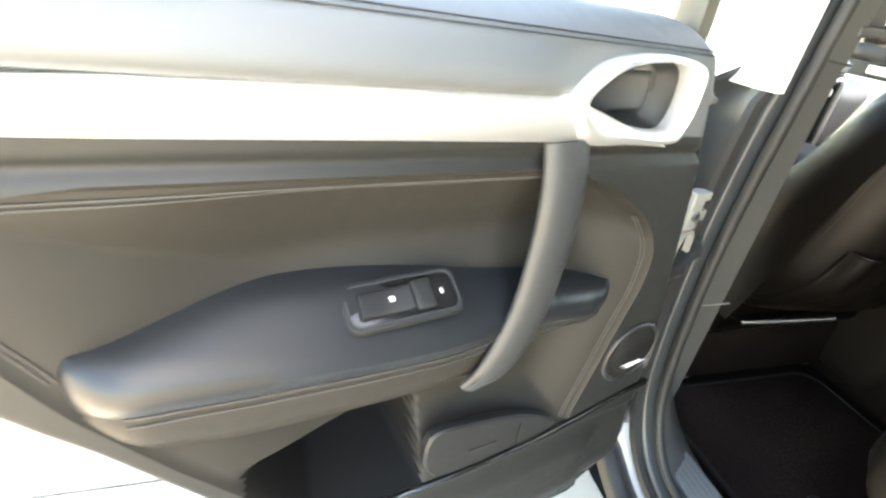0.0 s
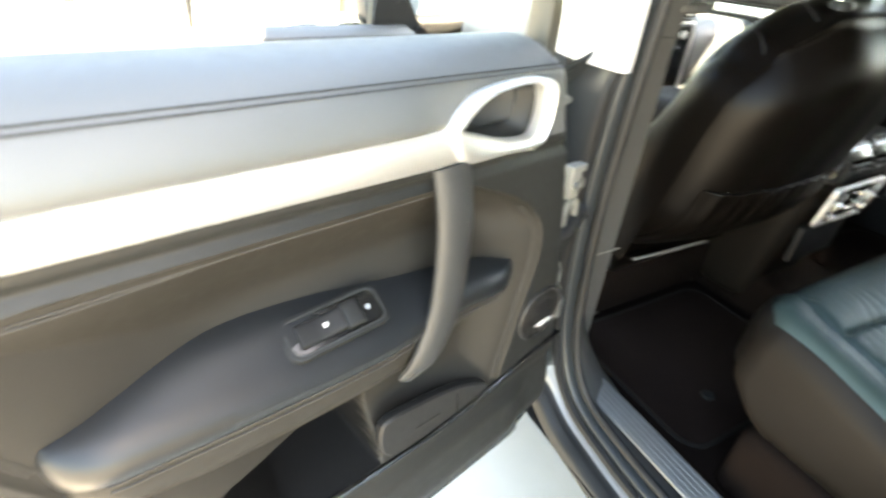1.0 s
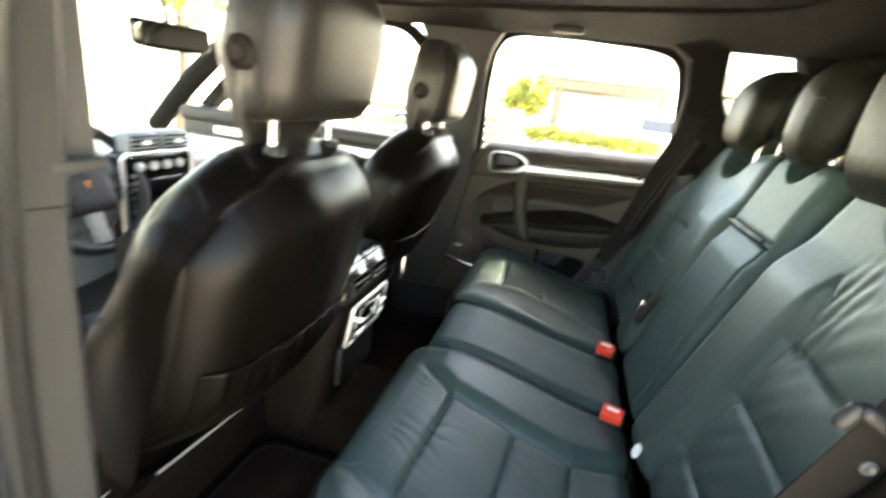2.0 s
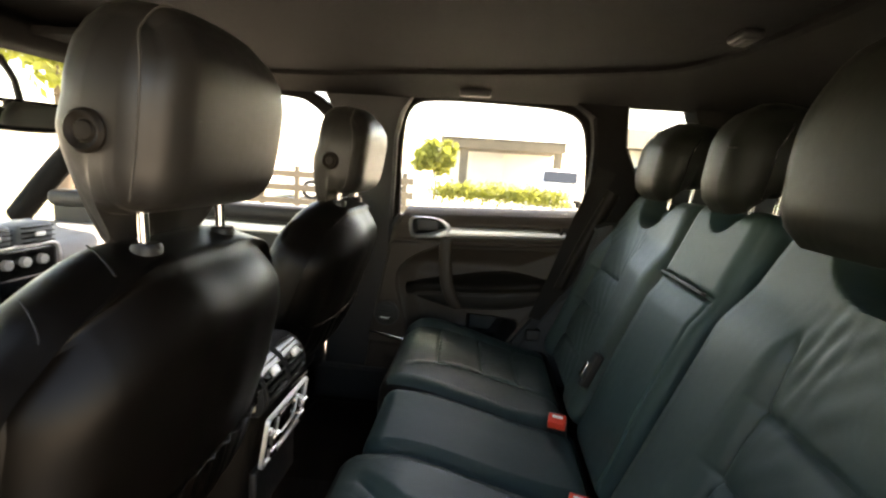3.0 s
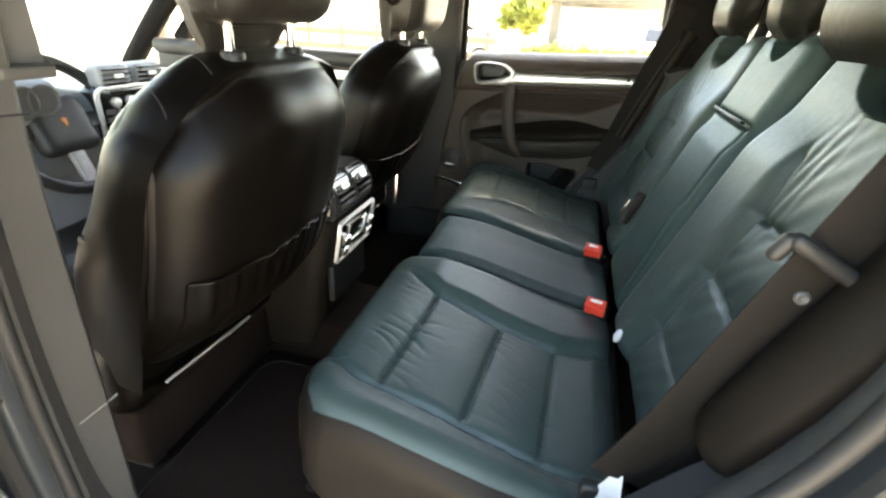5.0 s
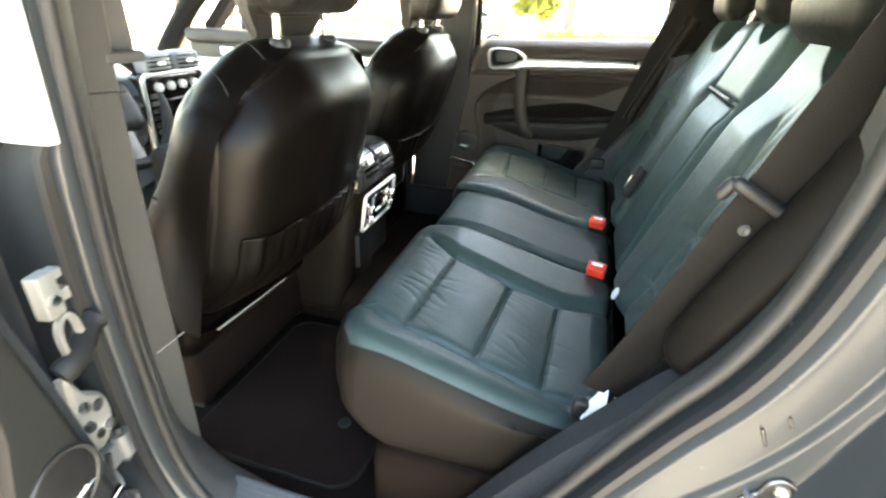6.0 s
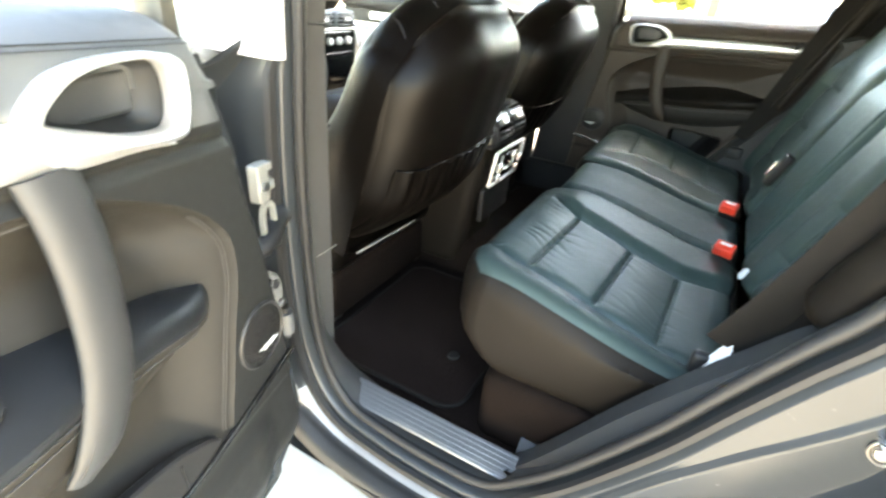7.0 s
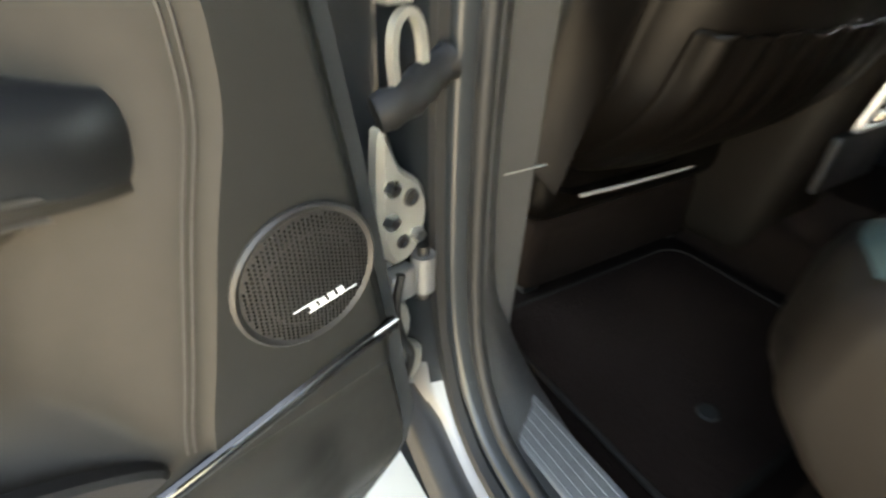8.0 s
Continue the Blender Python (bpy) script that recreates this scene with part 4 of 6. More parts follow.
    add("pocket_strip_edge", tube(place(su_, 0.0045, sz_ + 0.005), 0.0016, 6), CHROME)
    # painted shell, its seal and the window frame
    zz = np.linspace(0.50, 1.19, 40)
    shell = np.concatenate([np.stack([u_front(zz) - 0.016, zz], -1), np.stack([u_rear(zz[::-1]) - 0.012, zz[::-1]], -1)])
    sh = np.stack([shell[:, 0] - U0, shear(shell[:, 0], shell[:, 1])], -1)
    add("shell", slab(sh, -0.16, -0.120, "y", 0.012), PAINT_JAMB, "dark grey metallic door shell")
    edge_in = np.array([0.5 * (sh[:, 0].min() + sh[:, 0].max()), 0.8])
    add("shell_flange", grid(np.array([np.stack([sh[:, 0], np.full(len(sh), w), sh[:, 1]], -1) * (1, 1, 1) + np.stack([(edge_in[0] - sh[:, 0]) * k, 0 * sh[:, 0], (edge_in[1] - sh[:, 1]) * k], -1) for w, k in ((-0.123, 0.0), (-0.03, 0.0), (-0.022, 0.012), (-0.022, 0.07), (-0.04, 0.09))]), close_v=True), PAINT_JAMB)
    sx = place(shell[:, 0] + np.where(shell[:, 0] < 1.1, 0.014, -0.010), -0.030, shell[:, 1])
    add("door_seal", tube(sx, 0.008, 8, closed=True, up=(0, 1, 0)), RUBBER, "black rubber door seal")
    fp = curve([(0.982, 1.17), (0.980, 1.30), (0.982, 1.44), (0.995, 1.54), (1.04, 1.592), (1.15, 1.604), (1.40, 1.600), (1.55, 1.585), (1.615, 1.54), (1.640, 1.44), (1.652, 1.30), (1.668, 1.18)], 60)
    fpts = np.stack([fp[:, 0] - U0, np.full(60, -0.064), fp[:, 1]], -1)
    # Open door's frame is a lighter olive copy, holding the daylight on it
    add("window_frame", sweep(fpts, [(-0.010, -0.016), (0.010, -0.016), (0.013, -0.011), (0.013, 0.011), (0.009, 0.016), (-0.009, 0.016), (-0.013, 0.011), (-0.013, -0.011)], up=(0, 1, 0)), HEADLINER if flip else FRAME_OLIVE, "dark window frame of the door")
    if glass:
        pane = add("pane", slab(np.concatenate([np.stack([fp[:, 0] - U0, fp[:, 1]], -1), [(1.67 - U0, 1.19), (0.988 - U0, 1.15)]]), -0.08, -0.076, "y", 0.0005), GLASS, "clear window pane")
    if hinges:
        # castings, stays and a cable that fill the gap between the door's front edge and the pillar
        lug = add("hinge_bracket", cat(rbox((-0.052, -0.070, 0.990), (0.013, 0.009, 0.028), 0.003, 4), rbox((-0.069, -0.070, 1.010), (0.007, 0.008, 0.006), 0.002, 4), rbox((-0.070, -0.070, 0.982), (0.008, 0.008, 0.008), 0.002, 4)), HINGE, "light painted upper hinge bracket")
        add("bolt", moved(lathe([(0.007, 0), (0.007, 0.005), (0.001, 0.006)], 6), pose(-0.050, -0.061, 0.985, -90)), STEEL, "", lug)
        add("stay_hook", sweep(curve([(-0.052, -0.070, 0.905), (-0.048, -0.068, 0.930), (-0.050, -0.066, 0.950), (-0.062, -0.066, 0.957), (-0.074, -0.068, 0.945), (-0.080, -0.070, 0.920)], 24), [(-0.003, -0.004), (0.003, -0.004), (0.003, 0.004), (-0.003, 0.004)], up=(0, 1, 0)), HINGE, "hooked light painted stay")
        boot = [(-0.034 - 0.009 * i, -0.072 + 0.006 * math.sin(0.6 * i), 0.888 + 0.003 * i) for i in range(10)]
        add("cable_boot", sweep(boot, circle(0.014, 14), scale=[1 + 0.16 * (i % 2) for i in range(10)]), RUBBER, "ribbed rubber cable boot")
        arm = curve([(-0.040, 0.868), (-0.050, 0.866), (-0.060, 0.838), (-0.084, 0.815), (-0.092, 0.782), (-0.080, 0.748), (-0.055, 0.738), (-0.038, 0.765), (-0.036, 0.81)], 40, True)
        hg = add("hinge", slab(arm, -0.094, -0.074, "y", 0.005), HINGE, "light painted door hinge casting")
        for du, z0, r in ((-0.070, 0.806, 0.006), (-0.060, 0.764, 0.0045)):
            add("hinge_hole", moved(lathe([(r + 0.003, 0), (r + 0.002, 0.003), (r, 0.0032), (r - 0.001, 0.0006), (0.0006, 0.0006)], 14), pose(du, -0.0745, z0, -90)), DARK_STEEL, "", hg)
        for du, z0 in ((-0.048, 0.822), (-0.046, 0.790), (-0.076, 0.766)):
            add("bolt", moved(lathe([(0.008, 0), (0.008, 0.005), (0.006, 0.008), (0.001, 0.008)], 6), pose(du, -0.0745, z0, -90)), STEEL, "", hg)
        add("hinge_knuckle", cat(tube([(-0.082, -0.070, 0.700), (-0.082, -0.070, 0.742)], 0.0125, 14), rbox((-0.056, -0.076, 0.716), (0.016, 0.010, 0.018), 0.005, 4)), SCUFF, "grey steel hinge knuckle", hg)
        add("hinge_pin", tube([(-0.082, -0.070, 0.688), (-0.082, -0.070, 0.752)], 0.006, 10), DARK_STEEL, "", hg)
        foot = curve([(-0.046, 0.694), (-0.064, 0.690), (-0.074, 0.655), (-0.070, 0.628), (-0.090, 0.606), (-0.086, 0.574), (-0.055, 0.562), (-0.044, 0.60)], 36, True)
        add("lower_stay", slab(foot, -0.094, -0.076, "y", 0.005), HINGE, "light painted lower stay")
        add("stay_cable", tube(curve([(-0.050, -0.066, 0.735), (-0.040, -0.062, 0.70), (-0.046, -0.060, 0.66), (-0.060, -0.064, 0.625), (-0.054, -0.066, 0.59)], 24), 0.0045, 8), RUBBER, "thin black cable")
    return door


def collar_flat(outline, width, height):
    """A raised frame lying in the xy plane, width wide and height high, round an outline."""
    v, f = collar(outline, [(-width, 0.0), (-width, height), (-width * 0.4, height * 1.25), (0.0, height), (0.001, -0.002)])
    return np.stack([v[:, 0], v[:, 2], v[:, 1]], -1), [tuple(reversed(q)) for q in f]


ANG = radians(76)
Ud, Nd = Vector((math.cos(ANG), -math.sin(ANG), 0)), Vector((math.sin(ANG), math.cos(ANG), 0))
org = Ud * U0 + Nd * -0.117
door_left = build_door("rear_left_door", "open grey rear car door with aluminium trim and its window lowered",
                       Matrix(((Ud.x, Nd.x, 0, org.x), (Ud.y, Nd.y, 0, org.y), (0, 0, 1, 0), (0, 0, 0, 1))), False, False, True)
build_door("rear_right_door", "closed dark rear car door with aluminium trim", pose(0.06, 0.715, -0.02), True, True, False)


# ---- rear bench ----
def groove(d, width, depth):
    return -depth * np.exp(-(d / width) ** 2)


bench = thing("rear_bench_seat", "black leather rear bench seat with stitched panels and creases", "seat")


def outboard_cushion(flip, plain=False):
    """Seat cushion beside the door: inner and outer bolsters, three quilted panels between them."""
    cx, cy, hx, hy = 0.470, -0.390, 0.235, 0.262

    def shape(a, q):
        x, y, z = q[:, 0] + cx, q[:, 1] + cy, q[:, 2]
        top = smooth((a[:, 2] - 0.2) / 0.6)
        y_in = np.interp(x, [0.20, 0.286, 0.364, 0.488, 0.592, 0.668, 0.72], [-0.19, -0.234, -0.292, -0.312, -0.316, -0.290, -0.26])
        y_out = -0.566 - 0.07 * (x - 0.35) + 0.09 * smooth((0.34 - x) / 0.16) ** 1.5
        inside = smooth((y - y_out) / 0.02) * smooth((y_in - y) / 0.02)
        h = -0.075 * smooth((x - 0.30) / 0.40) + 0.010 * smooth((0.42 - x) / 0.2)
        h += (0.006 if flip else 0.018) * smooth((y - y_in + 0.004) / 0.04) * smooth((-0.13 - y) / 0.03) * smooth((x - 0.26) / 0.1)
        h += 0.010 * smooth((y_out - y) / 0.05)
        h += groove(y - y_in, 0.0045, 0.0065) * smooth((x - 0.28) / 0.03) + groove(y - y_out, 0.0045, 0.0060)
        seams = (0.353 + 0.06 * (y + 0.43), 0.480 + 0.07 * (y + 0.45), 0.588 + 0.03 * (y + 0.45))
        for s in seams:
            h += groove(x - s, 0.0042, 0.0055) * inside
        for s0, s1 in ((0.265, seams[0]), (seams[0], seams[1]), (seams[1], seams[2]), (seams[2], 0.70)):
            t = np.clip((x - s0) / (s1 - s0), 0, 1)
            h += 0.0040 * np.sin(math.pi * t) ** 0.8 * inside
        # creases: short uneven folds running out of the seams over each panel
        v = y + 0.22 * x + 0.010 * np.sin(31 * x + 9 * y) + 0.007 * np.sin(57 * y - 23 * x) + 0.004 * np.sin(111 * y + 40 * x)
        fold = np.clip(np.sin(2 * math.pi * v / 0.030 + 1.9 * np.sin(37 * y + 14 * x)), 0, 1) ** 4
        patch = np.clip(0.25 + 1.0 * np.sin(19 * y + 7 * x + 1.0) * np.sin(27 * x - 11 * y), 0, 1)
        near = sum(np.exp(-(x - s) / 0.040) * (x > s) + 0.35 * np.exp((x - s) / 0.02) * (x <= s) for s in (0.300,) + seams)
        h -= 0.0030 * fold * patch * np.clip(near, 0, 1) * inside
        h += 0.0009 * np.sin(46 * x + 21 * y) * np.sin(33 * y - 12 * x) * inside
        q = q.copy()
        q[:, 2] += h * top
        q[:, 0] -= 0.012 * (1 - a[:, 2] ** 2) * (a[:, 0] < 0)
        low = smooth((-a[:, 2]) / 1.0)
        q[:, 0] += 0.06 * low * (a[:, 0] < 0) * np.abs(a[:, 0])
        q[:, 1] -= 0.010 * (1 - a[:, 2] ** 2) * (a[:, 1] < -0.95)
        # plan outline: corner by the door is rounded off, outer edge draws in towards the back
        k = smooth((-a[:, 1] - 0.55) / 0.45)
        q[:, 0] += 0.030 * k * k * smooth((-a[:, 0]) / 1.0)
        q[:, 1] += 0.012 * smooth((a[:, 0] - 0.1) / 0.9) * smooth((-a[:, 1] - 0.5) / 0.5)
        return q

    s = rbox((cx, cy, 0.715), (hx, hy, 0.105), 0.045, (130, 160, 10), None if plain else shape)
    return mirrored_about(s, 0.01) if flip else s


def mirrored_about(shape, y):
    v, f = mirrored(shape)
    return v + (0, 2 * y, 0), f


def middle_cushion():
    def shape(a, q):
        x = q[:, 0] + 0.47
        y = q[:, 1]
        top = smooth((a[:, 2] - 0.2) / 0.6)
        h = -0.070 * smooth((x - 0.30) / 0.40) - 0.006
        h += groove(y + 0.108, 0.0045, 0.006) * smooth((x - 0.27) / 0.02)
        h += 0.004 * (1 - (y / 0.13) ** 2) + 0.006 * smooth((y - 0.02) / 0.1)
        q = q.copy()
        q[:, 2] += h * top
        q[:, 0] += 0.02 * (a[:, 0] < 0) * np.abs(a[:, 0]) + 0.05 * smooth(-a[:, 2]) * (a[:, 0] < 0)
        return q

    return rbox((0.47, 0.01, 0.718), (0.235, 0.129, 0.105), 0.035, (60, 40, 8), shape)


for flip in (False, True):
    cv, cf = outboard_cushion(flip)
    cq = np.asarray(outboard_cushion(flip, True)[0])[np.array(cf)]      # the unshaped block tells top from sides
    upper = cq[:, :, 2].mean(1) > 0.800
    # Teal top holds sky reflection, brown side ground light: one leather, two tones
    cu = part("outboard_cushion", (cv, [q for q, k in zip(cf, upper) if k]), LEATHER_SOFT, bench, "creased black leather cushion", fix=True)
    part("cushion_side", (cv, [q for q, k in zip(cf, upper) if not k]), LEATHER_SIDE, cu, "black leather cushion side, browned for light off the ground")
part("middle_cushion", middle_cushion(), LEATHER, bench)
for flip in (False, True):
    sd = rbox((0.50, -0.37, 0.60), (0.19, 0.205, 0.055), 0.03, 6)
    part("cushion_base", mirrored_about(sd, 0.01) if flip else sd, PANEL_DARK, bench, "dark plastic cushion base")

LEAN = pose(0.735, 0, 0.735, 0, 21, 0)      # the backrest's frame: z up along it, x back through it


def outboard_back(flip):
    cy, hy = -0.405, 0.262

    def shape(a, q):
        y, z = q[:, 1] + cy, q[:, 2] + 0.305
        front = smooth((-a[:, 0] - 0.2) / 0.6)
        inner = smooth((y + 0.30 + 0.05 * np.sin(3 * z)) / 0.05)
        outer = smooth((-0.585 - y) / 0.04)
        inside = (1 - inner) * (1 - outer)
        h = 0.022 * inner * smooth((0.50 - z) / 0.1) + 0.030 * outer * smooth((0.50 - z) / 0.15)
        h += groove(y + 0.300 + 0.03 * np.sin(5 * z), 0.006, 0.010) * smooth((0.47 - z) / 0.05)
        h += groove(y + 0.585, 0.006, 0.010) * smooth((0.45 - z) / 0.05)
        for s in (0.11, 0.235, 0.345):
            h += groove(z - s - 0.03 * (y + 0.44), 0.005, 0.0055) * inside
        for s0, s1 in ((0.0, 0.11), (0.11, 0.235), (0.235, 0.345), (0.345, 0.5)):
            t = np.clip((z - s0) / (s1 - s0), 0, 1)
            h += 0.0045 * np.sin(math.pi * t) * inside
        wr = np.sin(270 * (y + 0.12 * z) + 1.5 * np.sin(17 * z))
        h += 0.0013 * wr * (0.6 + 0.4 * np.sin(40 * y + 9 * z)) * np.exp(-((y + 0.345) / 0.045) ** 2) * np.exp(-((z - 0.42) / 0.08) ** 2)
        h += 0.0005 * np.sin(110 * z + 9 * np.sin(16 * y)) * inside
        # scoop in which the head restraint sits
        e = np.hypot((y + 0.395) / 0.150, (z - 0.665) / 0.150)
        h -= 0.058 * smooth((1.05 - e) / 0.13)
        q = q.copy()
        q[:, 0] -= h * front
        e2 = np.clip((z - 0.42) / 0.15, 0, 1)
        q[:, 1] += (0.045 * e2 ** 2) * (-np.sign(a[:, 1])) * np.abs(a[:, 1]) * np.where(a[:, 1] > 0, 0.5, 1.2)
        q[:, 2] -= 0.03 * smooth((1 - e) / 0.5) * (a[:, 2] > 0.6)
        return q

    s = moved(rbox((0.05, cy, 0.305), (0.075, hy, 0.305), 0.04, (8, 120, 130), shape), LEAN)
    return mirrored_about(s, 0.01) if flip else s


def middle_back():
    def shape(a, q):
        y, z = q[:, 1], q[:, 2] + 0.305
        front = smooth((-a[:, 0] - 0.2) / 0.6)
        h = 0.014 + 0.010 * smooth((z - 0.05) / 0.2) * smooth((0.42 - z) / 0.05)
        h += groove(np.abs(y) - 0.105, 0.005, 0.007) * smooth((0.45 - z) / 0.03) + groove(z - 0.435, 0.006, 0.014) * (np.abs(y) < 0.11)
        e = np.hypot(y / 0.075, (z - 0.66) / 0.105)
        h -= 0.056 * smooth((1.05 - e) / 0.12)
        q = q.copy()
        q[:, 0] -= h * front
        q[:, 2] -= 0.03 * smooth((1 - e) / 0.5) * (a[:, 2] > 0.6)
        return q

    return moved(rbox((0.05, 0.01, 0.305), (0.073, 0.134, 0.305), 0.032, (8, 90, 110), shape), LEAN)


part("outboard_backrest", outboard_back(False), LEATHER_SOFT, bench, "creased black leather backrest")
part("outboard_backrest", outboard_back(True), LEATHER_SOFT, bench, "creased black leather backrest")
mb = part("middle_backrest", middle_back(), LEATHER, bench, "smooth folding centre armrest backrest")
part("pull_tab", moved(rbox((-0.045, 0.01, 0.438), (0.004, 0.10, 0.003), 0.0015, 4), LEAN), PANEL_DARK, mb)
part("armrest_latch", moved(rbox((-0.052, 0.172, 0.15), (0.012, 0.014, 0.045), 0.006, 5), LEAN), PANEL_DARK, bench)
part("latch_tongue", moved(rbox((-0.066, 0.172, 0.145), (0.004, 0.008, 0.020), 0.002, 4), LEAN), CHROME, bench, "bright metal belt tongue")
for y, nm in ((-0.26, "anchor_cap"), (-0.565, "anchor_cap")):
    part(nm, moved(moved(lathe([(0.0135, 0), (0.0135, 0.004), (0.010, 0.006), (0.001, 0.0065)], 18), pose(0, 0, 0, 0, -90, 0)), LEAN @ pose(-0.046, y, 0.032)), WHITE, bench, "round white anchor cap")


def rear_headrest(y, w, posts=True):
    hr = thing("rear_head_restraint", "black leather rear head restraint on chrome posts", "headrest", group="rear head restraints")
    half = (0.072, w, 0.126 if w > 0.15 else 0.090)
    H = pose(0.935 if w > 0.15 else 0.962, y, 1.425 if w > 0.15 else 1.410, 0, 9, 0)

    def shape(a, q):
        q = q.copy()
        t = a[:, 2]
        q[:, 1] *= 1 - 0.12 * smooth(t) ** 1.5 - 0.16 * smooth(-t - 0.1)
        q[:, 0] += 0.014 * smooth(t) + 0.014 * a[:, 1] ** 2 * (a[:, 0] < 0) - 0.012 * (1 - t * t) * (a[:, 0] < 0)
        q[:, 2] -= 0.016 * a[:, 1] ** 2 * (t > 0)
        # the face pad hangs lower than the rear of the shell
        q[:, 2] -= (0.050 * smooth((0.1 - a[:, 0]) / 0.8) - 0.014) * smooth((0.2 - t) / 1.0)
        return q

    cu = part("cushion", moved(rbox((0, 0, 0), half, 0.048, (14, 28, 28), shape), H), LEATHER_REAR_HEAD, hr)
    for s in (-1, 1):
        part("post", tube([(0.975, y + 0.50 * w * s, 1.27), (0.985, y + 0.50 * w * s, 1.37)], 0.0055, 10), CHROME, hr, "chrome post")
        part("side_seam", moved(tube(on_box([(-0.35, s, z) for z in np.linspace(-0.8, 0.75, 16)], half, 0.048, shape), 0.0014, 5), H), GLOSS_BLACK, cu)
    return hr


rear_headrest(-0.388, 0.172)
rear_headrest(0.012, 0.086)
rear_headrest(0.410, 0.128)

# belt buckles between the cushions
for y in (-0.170, 0.112):
    bk = thing("belt_buckle", "black seat belt buckle with a red release button", "buckle", group="rear belt buckles")
    B = pose(0.664, y, 0.782, 0, -24, 74)
    part("housing", moved(rbox((0, 0, -0.045), (0.013, 0.023, 0.045), 0.008, 6), B), PANEL_DARK, bk)
    part("button", moved(rbox((-0.003, 0, 0.007), (0.013, 0.0200, 0.0125), 0.0025, 4), B), RED, bk, "red release button")
    part("slot", moved(rbox((0.001, 0, 0.0195), (0.0035, 0.012, 0.0015), 0.0010, 3), B), WHITE, bk)


# seat belts
def ribbon(points, width_dir, width, n=40, thick=0.0018):
    p = curve(points, n)
    wd = np.asarray(width_dir, float)
    wd = np.broadcast_to(wd, p.shape) if wd.ndim == 1 else curve(wd, n)
    s = np.linspace(-0.5, 0.5, 7)
    g = p[:, None] + wd[:, None] * (s * width)[None, :, None] + 0.0008 * np.sin(6 * s)[None, :, None]
    t = np.gradient(p, axis=0)
    nn = np.cross(t, wd)
    nn /= np.linalg.norm(nn, axis=1, keepdims=True) + 1e-9
    return solid(g, nn[:, None] * thick)


def belt(flip):
    b = thing("rear_seat_belt", "dark rear seat belt hanging beside the backrest", "seat belt", group="rear seat belts")
    fl = (lambda s: mirrored_about(s, 0.01)) if flip else (lambda s: s)
    part("webbing", fl(ribbon([(0.664, -0.655, 0.850), (0.702, -0.662, 0.945), (0.736, -0.666, 1.045), (0.758, -0.672, 1.115), (0.800, -0.678, 1.24), (0.846, -0.672, 1.37)],
                              (0.95, 0.02, -0.28), 0.062)), WEBBING, b, "dark brown belt webbing")
    part("return_webbing", fl(ribbon([(0.715, -0.660, 0.84), (0.755, -0.664, 0.97), (0.800, -0.668, 1.12), (0.85, -0.668, 1.30)], (0.95, 0.05, -0.25), 0.047)), WEBBING, b)
    tg = part("tongue", fl(moved(cat(rbox((0, 0, 0.012), (0.046, 0.0085, 0.0070), 0.0068, 6), rbox((-0.043, 0.002, 0.002), (0.0065, 0.0065, 0.013), 0.006, 5), rbox((0.043, 0.002, 0.000), (0.0065, 0.0065, 0.016), 0.006, 5)), pose(0.760, -0.684, 1.133, 0, 29, 0))), PANEL_DARK, b, "black plastic belt tongue")
    part("stop_button", fl(moved(lathe([(0.006, 0), (0.006, 0.003), (0.004, 0.0045), (0.001, 0.003)], 14), pose(0.754, -0.672, 1.112, 90, 0, 0))), TRIM_GREY, tg)
    part("anchor", fl(rbox((0.655, -0.640, 0.80), (0.026, 0.010, 0.02), 0.008, 4)), PANEL_DARK, b)
    return b


belt(False)
belt(True)
fb = thing("seat_belt", "brown-grey front seat belt hanging on the centre pillar", "seat belt")
part("webbing", ribbon([(-0.030, -0.650, 1.232), (-0.034, -0.648, 1.36), (-0.045, -0.640, 1.50), (-0.062, -0.630, 1.57)], (0.35, 0.93, 0.0), 0.044), TRIM_GREY, fb)
part("belt_guide", rbox((-0.062, -0.632, 1.575), (0.012, 0.030, 0.022), 0.008, 4), PANEL_DARK, fb)

# trims beside the bench
side_trim = thing("wheel_arch_trim", "grey padded trim beside the rear backrest", "trim", kind="structure")
for flip in (False, True):
    p = curve([(0.728, -0.690, 0.950), (0.745, -0.694, 1.0), (0.774, -0.698, 1.07), (0.818, -0.702, 1.17), (0.872, -0.70, 1.30)], 24)
    bol = sweep(p, circle(0.030, 14, 0.042), up=(0, 1, 0), scale=np.concatenate([[0.55, 0.8], np.linspace(0.9, 1.1, 22)]))
    bol = mirrored_about(bol, 0.01) if flip else bol
    bo = part("side_bolster", bol, LEATHER_SIDE, side_trim, "padded side bolster with a stitched edge")
    st = tube(curve([(0.712, -0.657, 0.970), (0.748, -0.660, 1.06), (0.793, -0.664, 1.17), (0.842, -0.662, 1.28)], 30), 0.0014, 5)
    part("seam", mirrored_about(st, 0.01) if flip else st, STITCH, bo)
    ar = slab(np.concatenate([curve([(0.420, 0.50), (0.452, 0.540), (0.503, 0.620), (0.552, 0.700), (0.594, 0.764), (0.632, 0.818), (0.678, 0.880), (0.716, 0.930), (0.742, 0.955), (0.772, 1.004), (0.793, 1.057), (0.806, 1.120), (0.820, 1.20)], 36), [(0.90, 1.20), (0.95, 0.5)]]), -0.752, -0.668, "y", 0.022)
    part("arch_cover", mirrored_about(ar, 0.0) if flip else ar, TRIM_DARK, side_trim, "grey plastic wheel arch cover, darkened for its shaded side")
tag = thing("paper_tag", "folded white paper tag tucked beside the cushion", "tag")
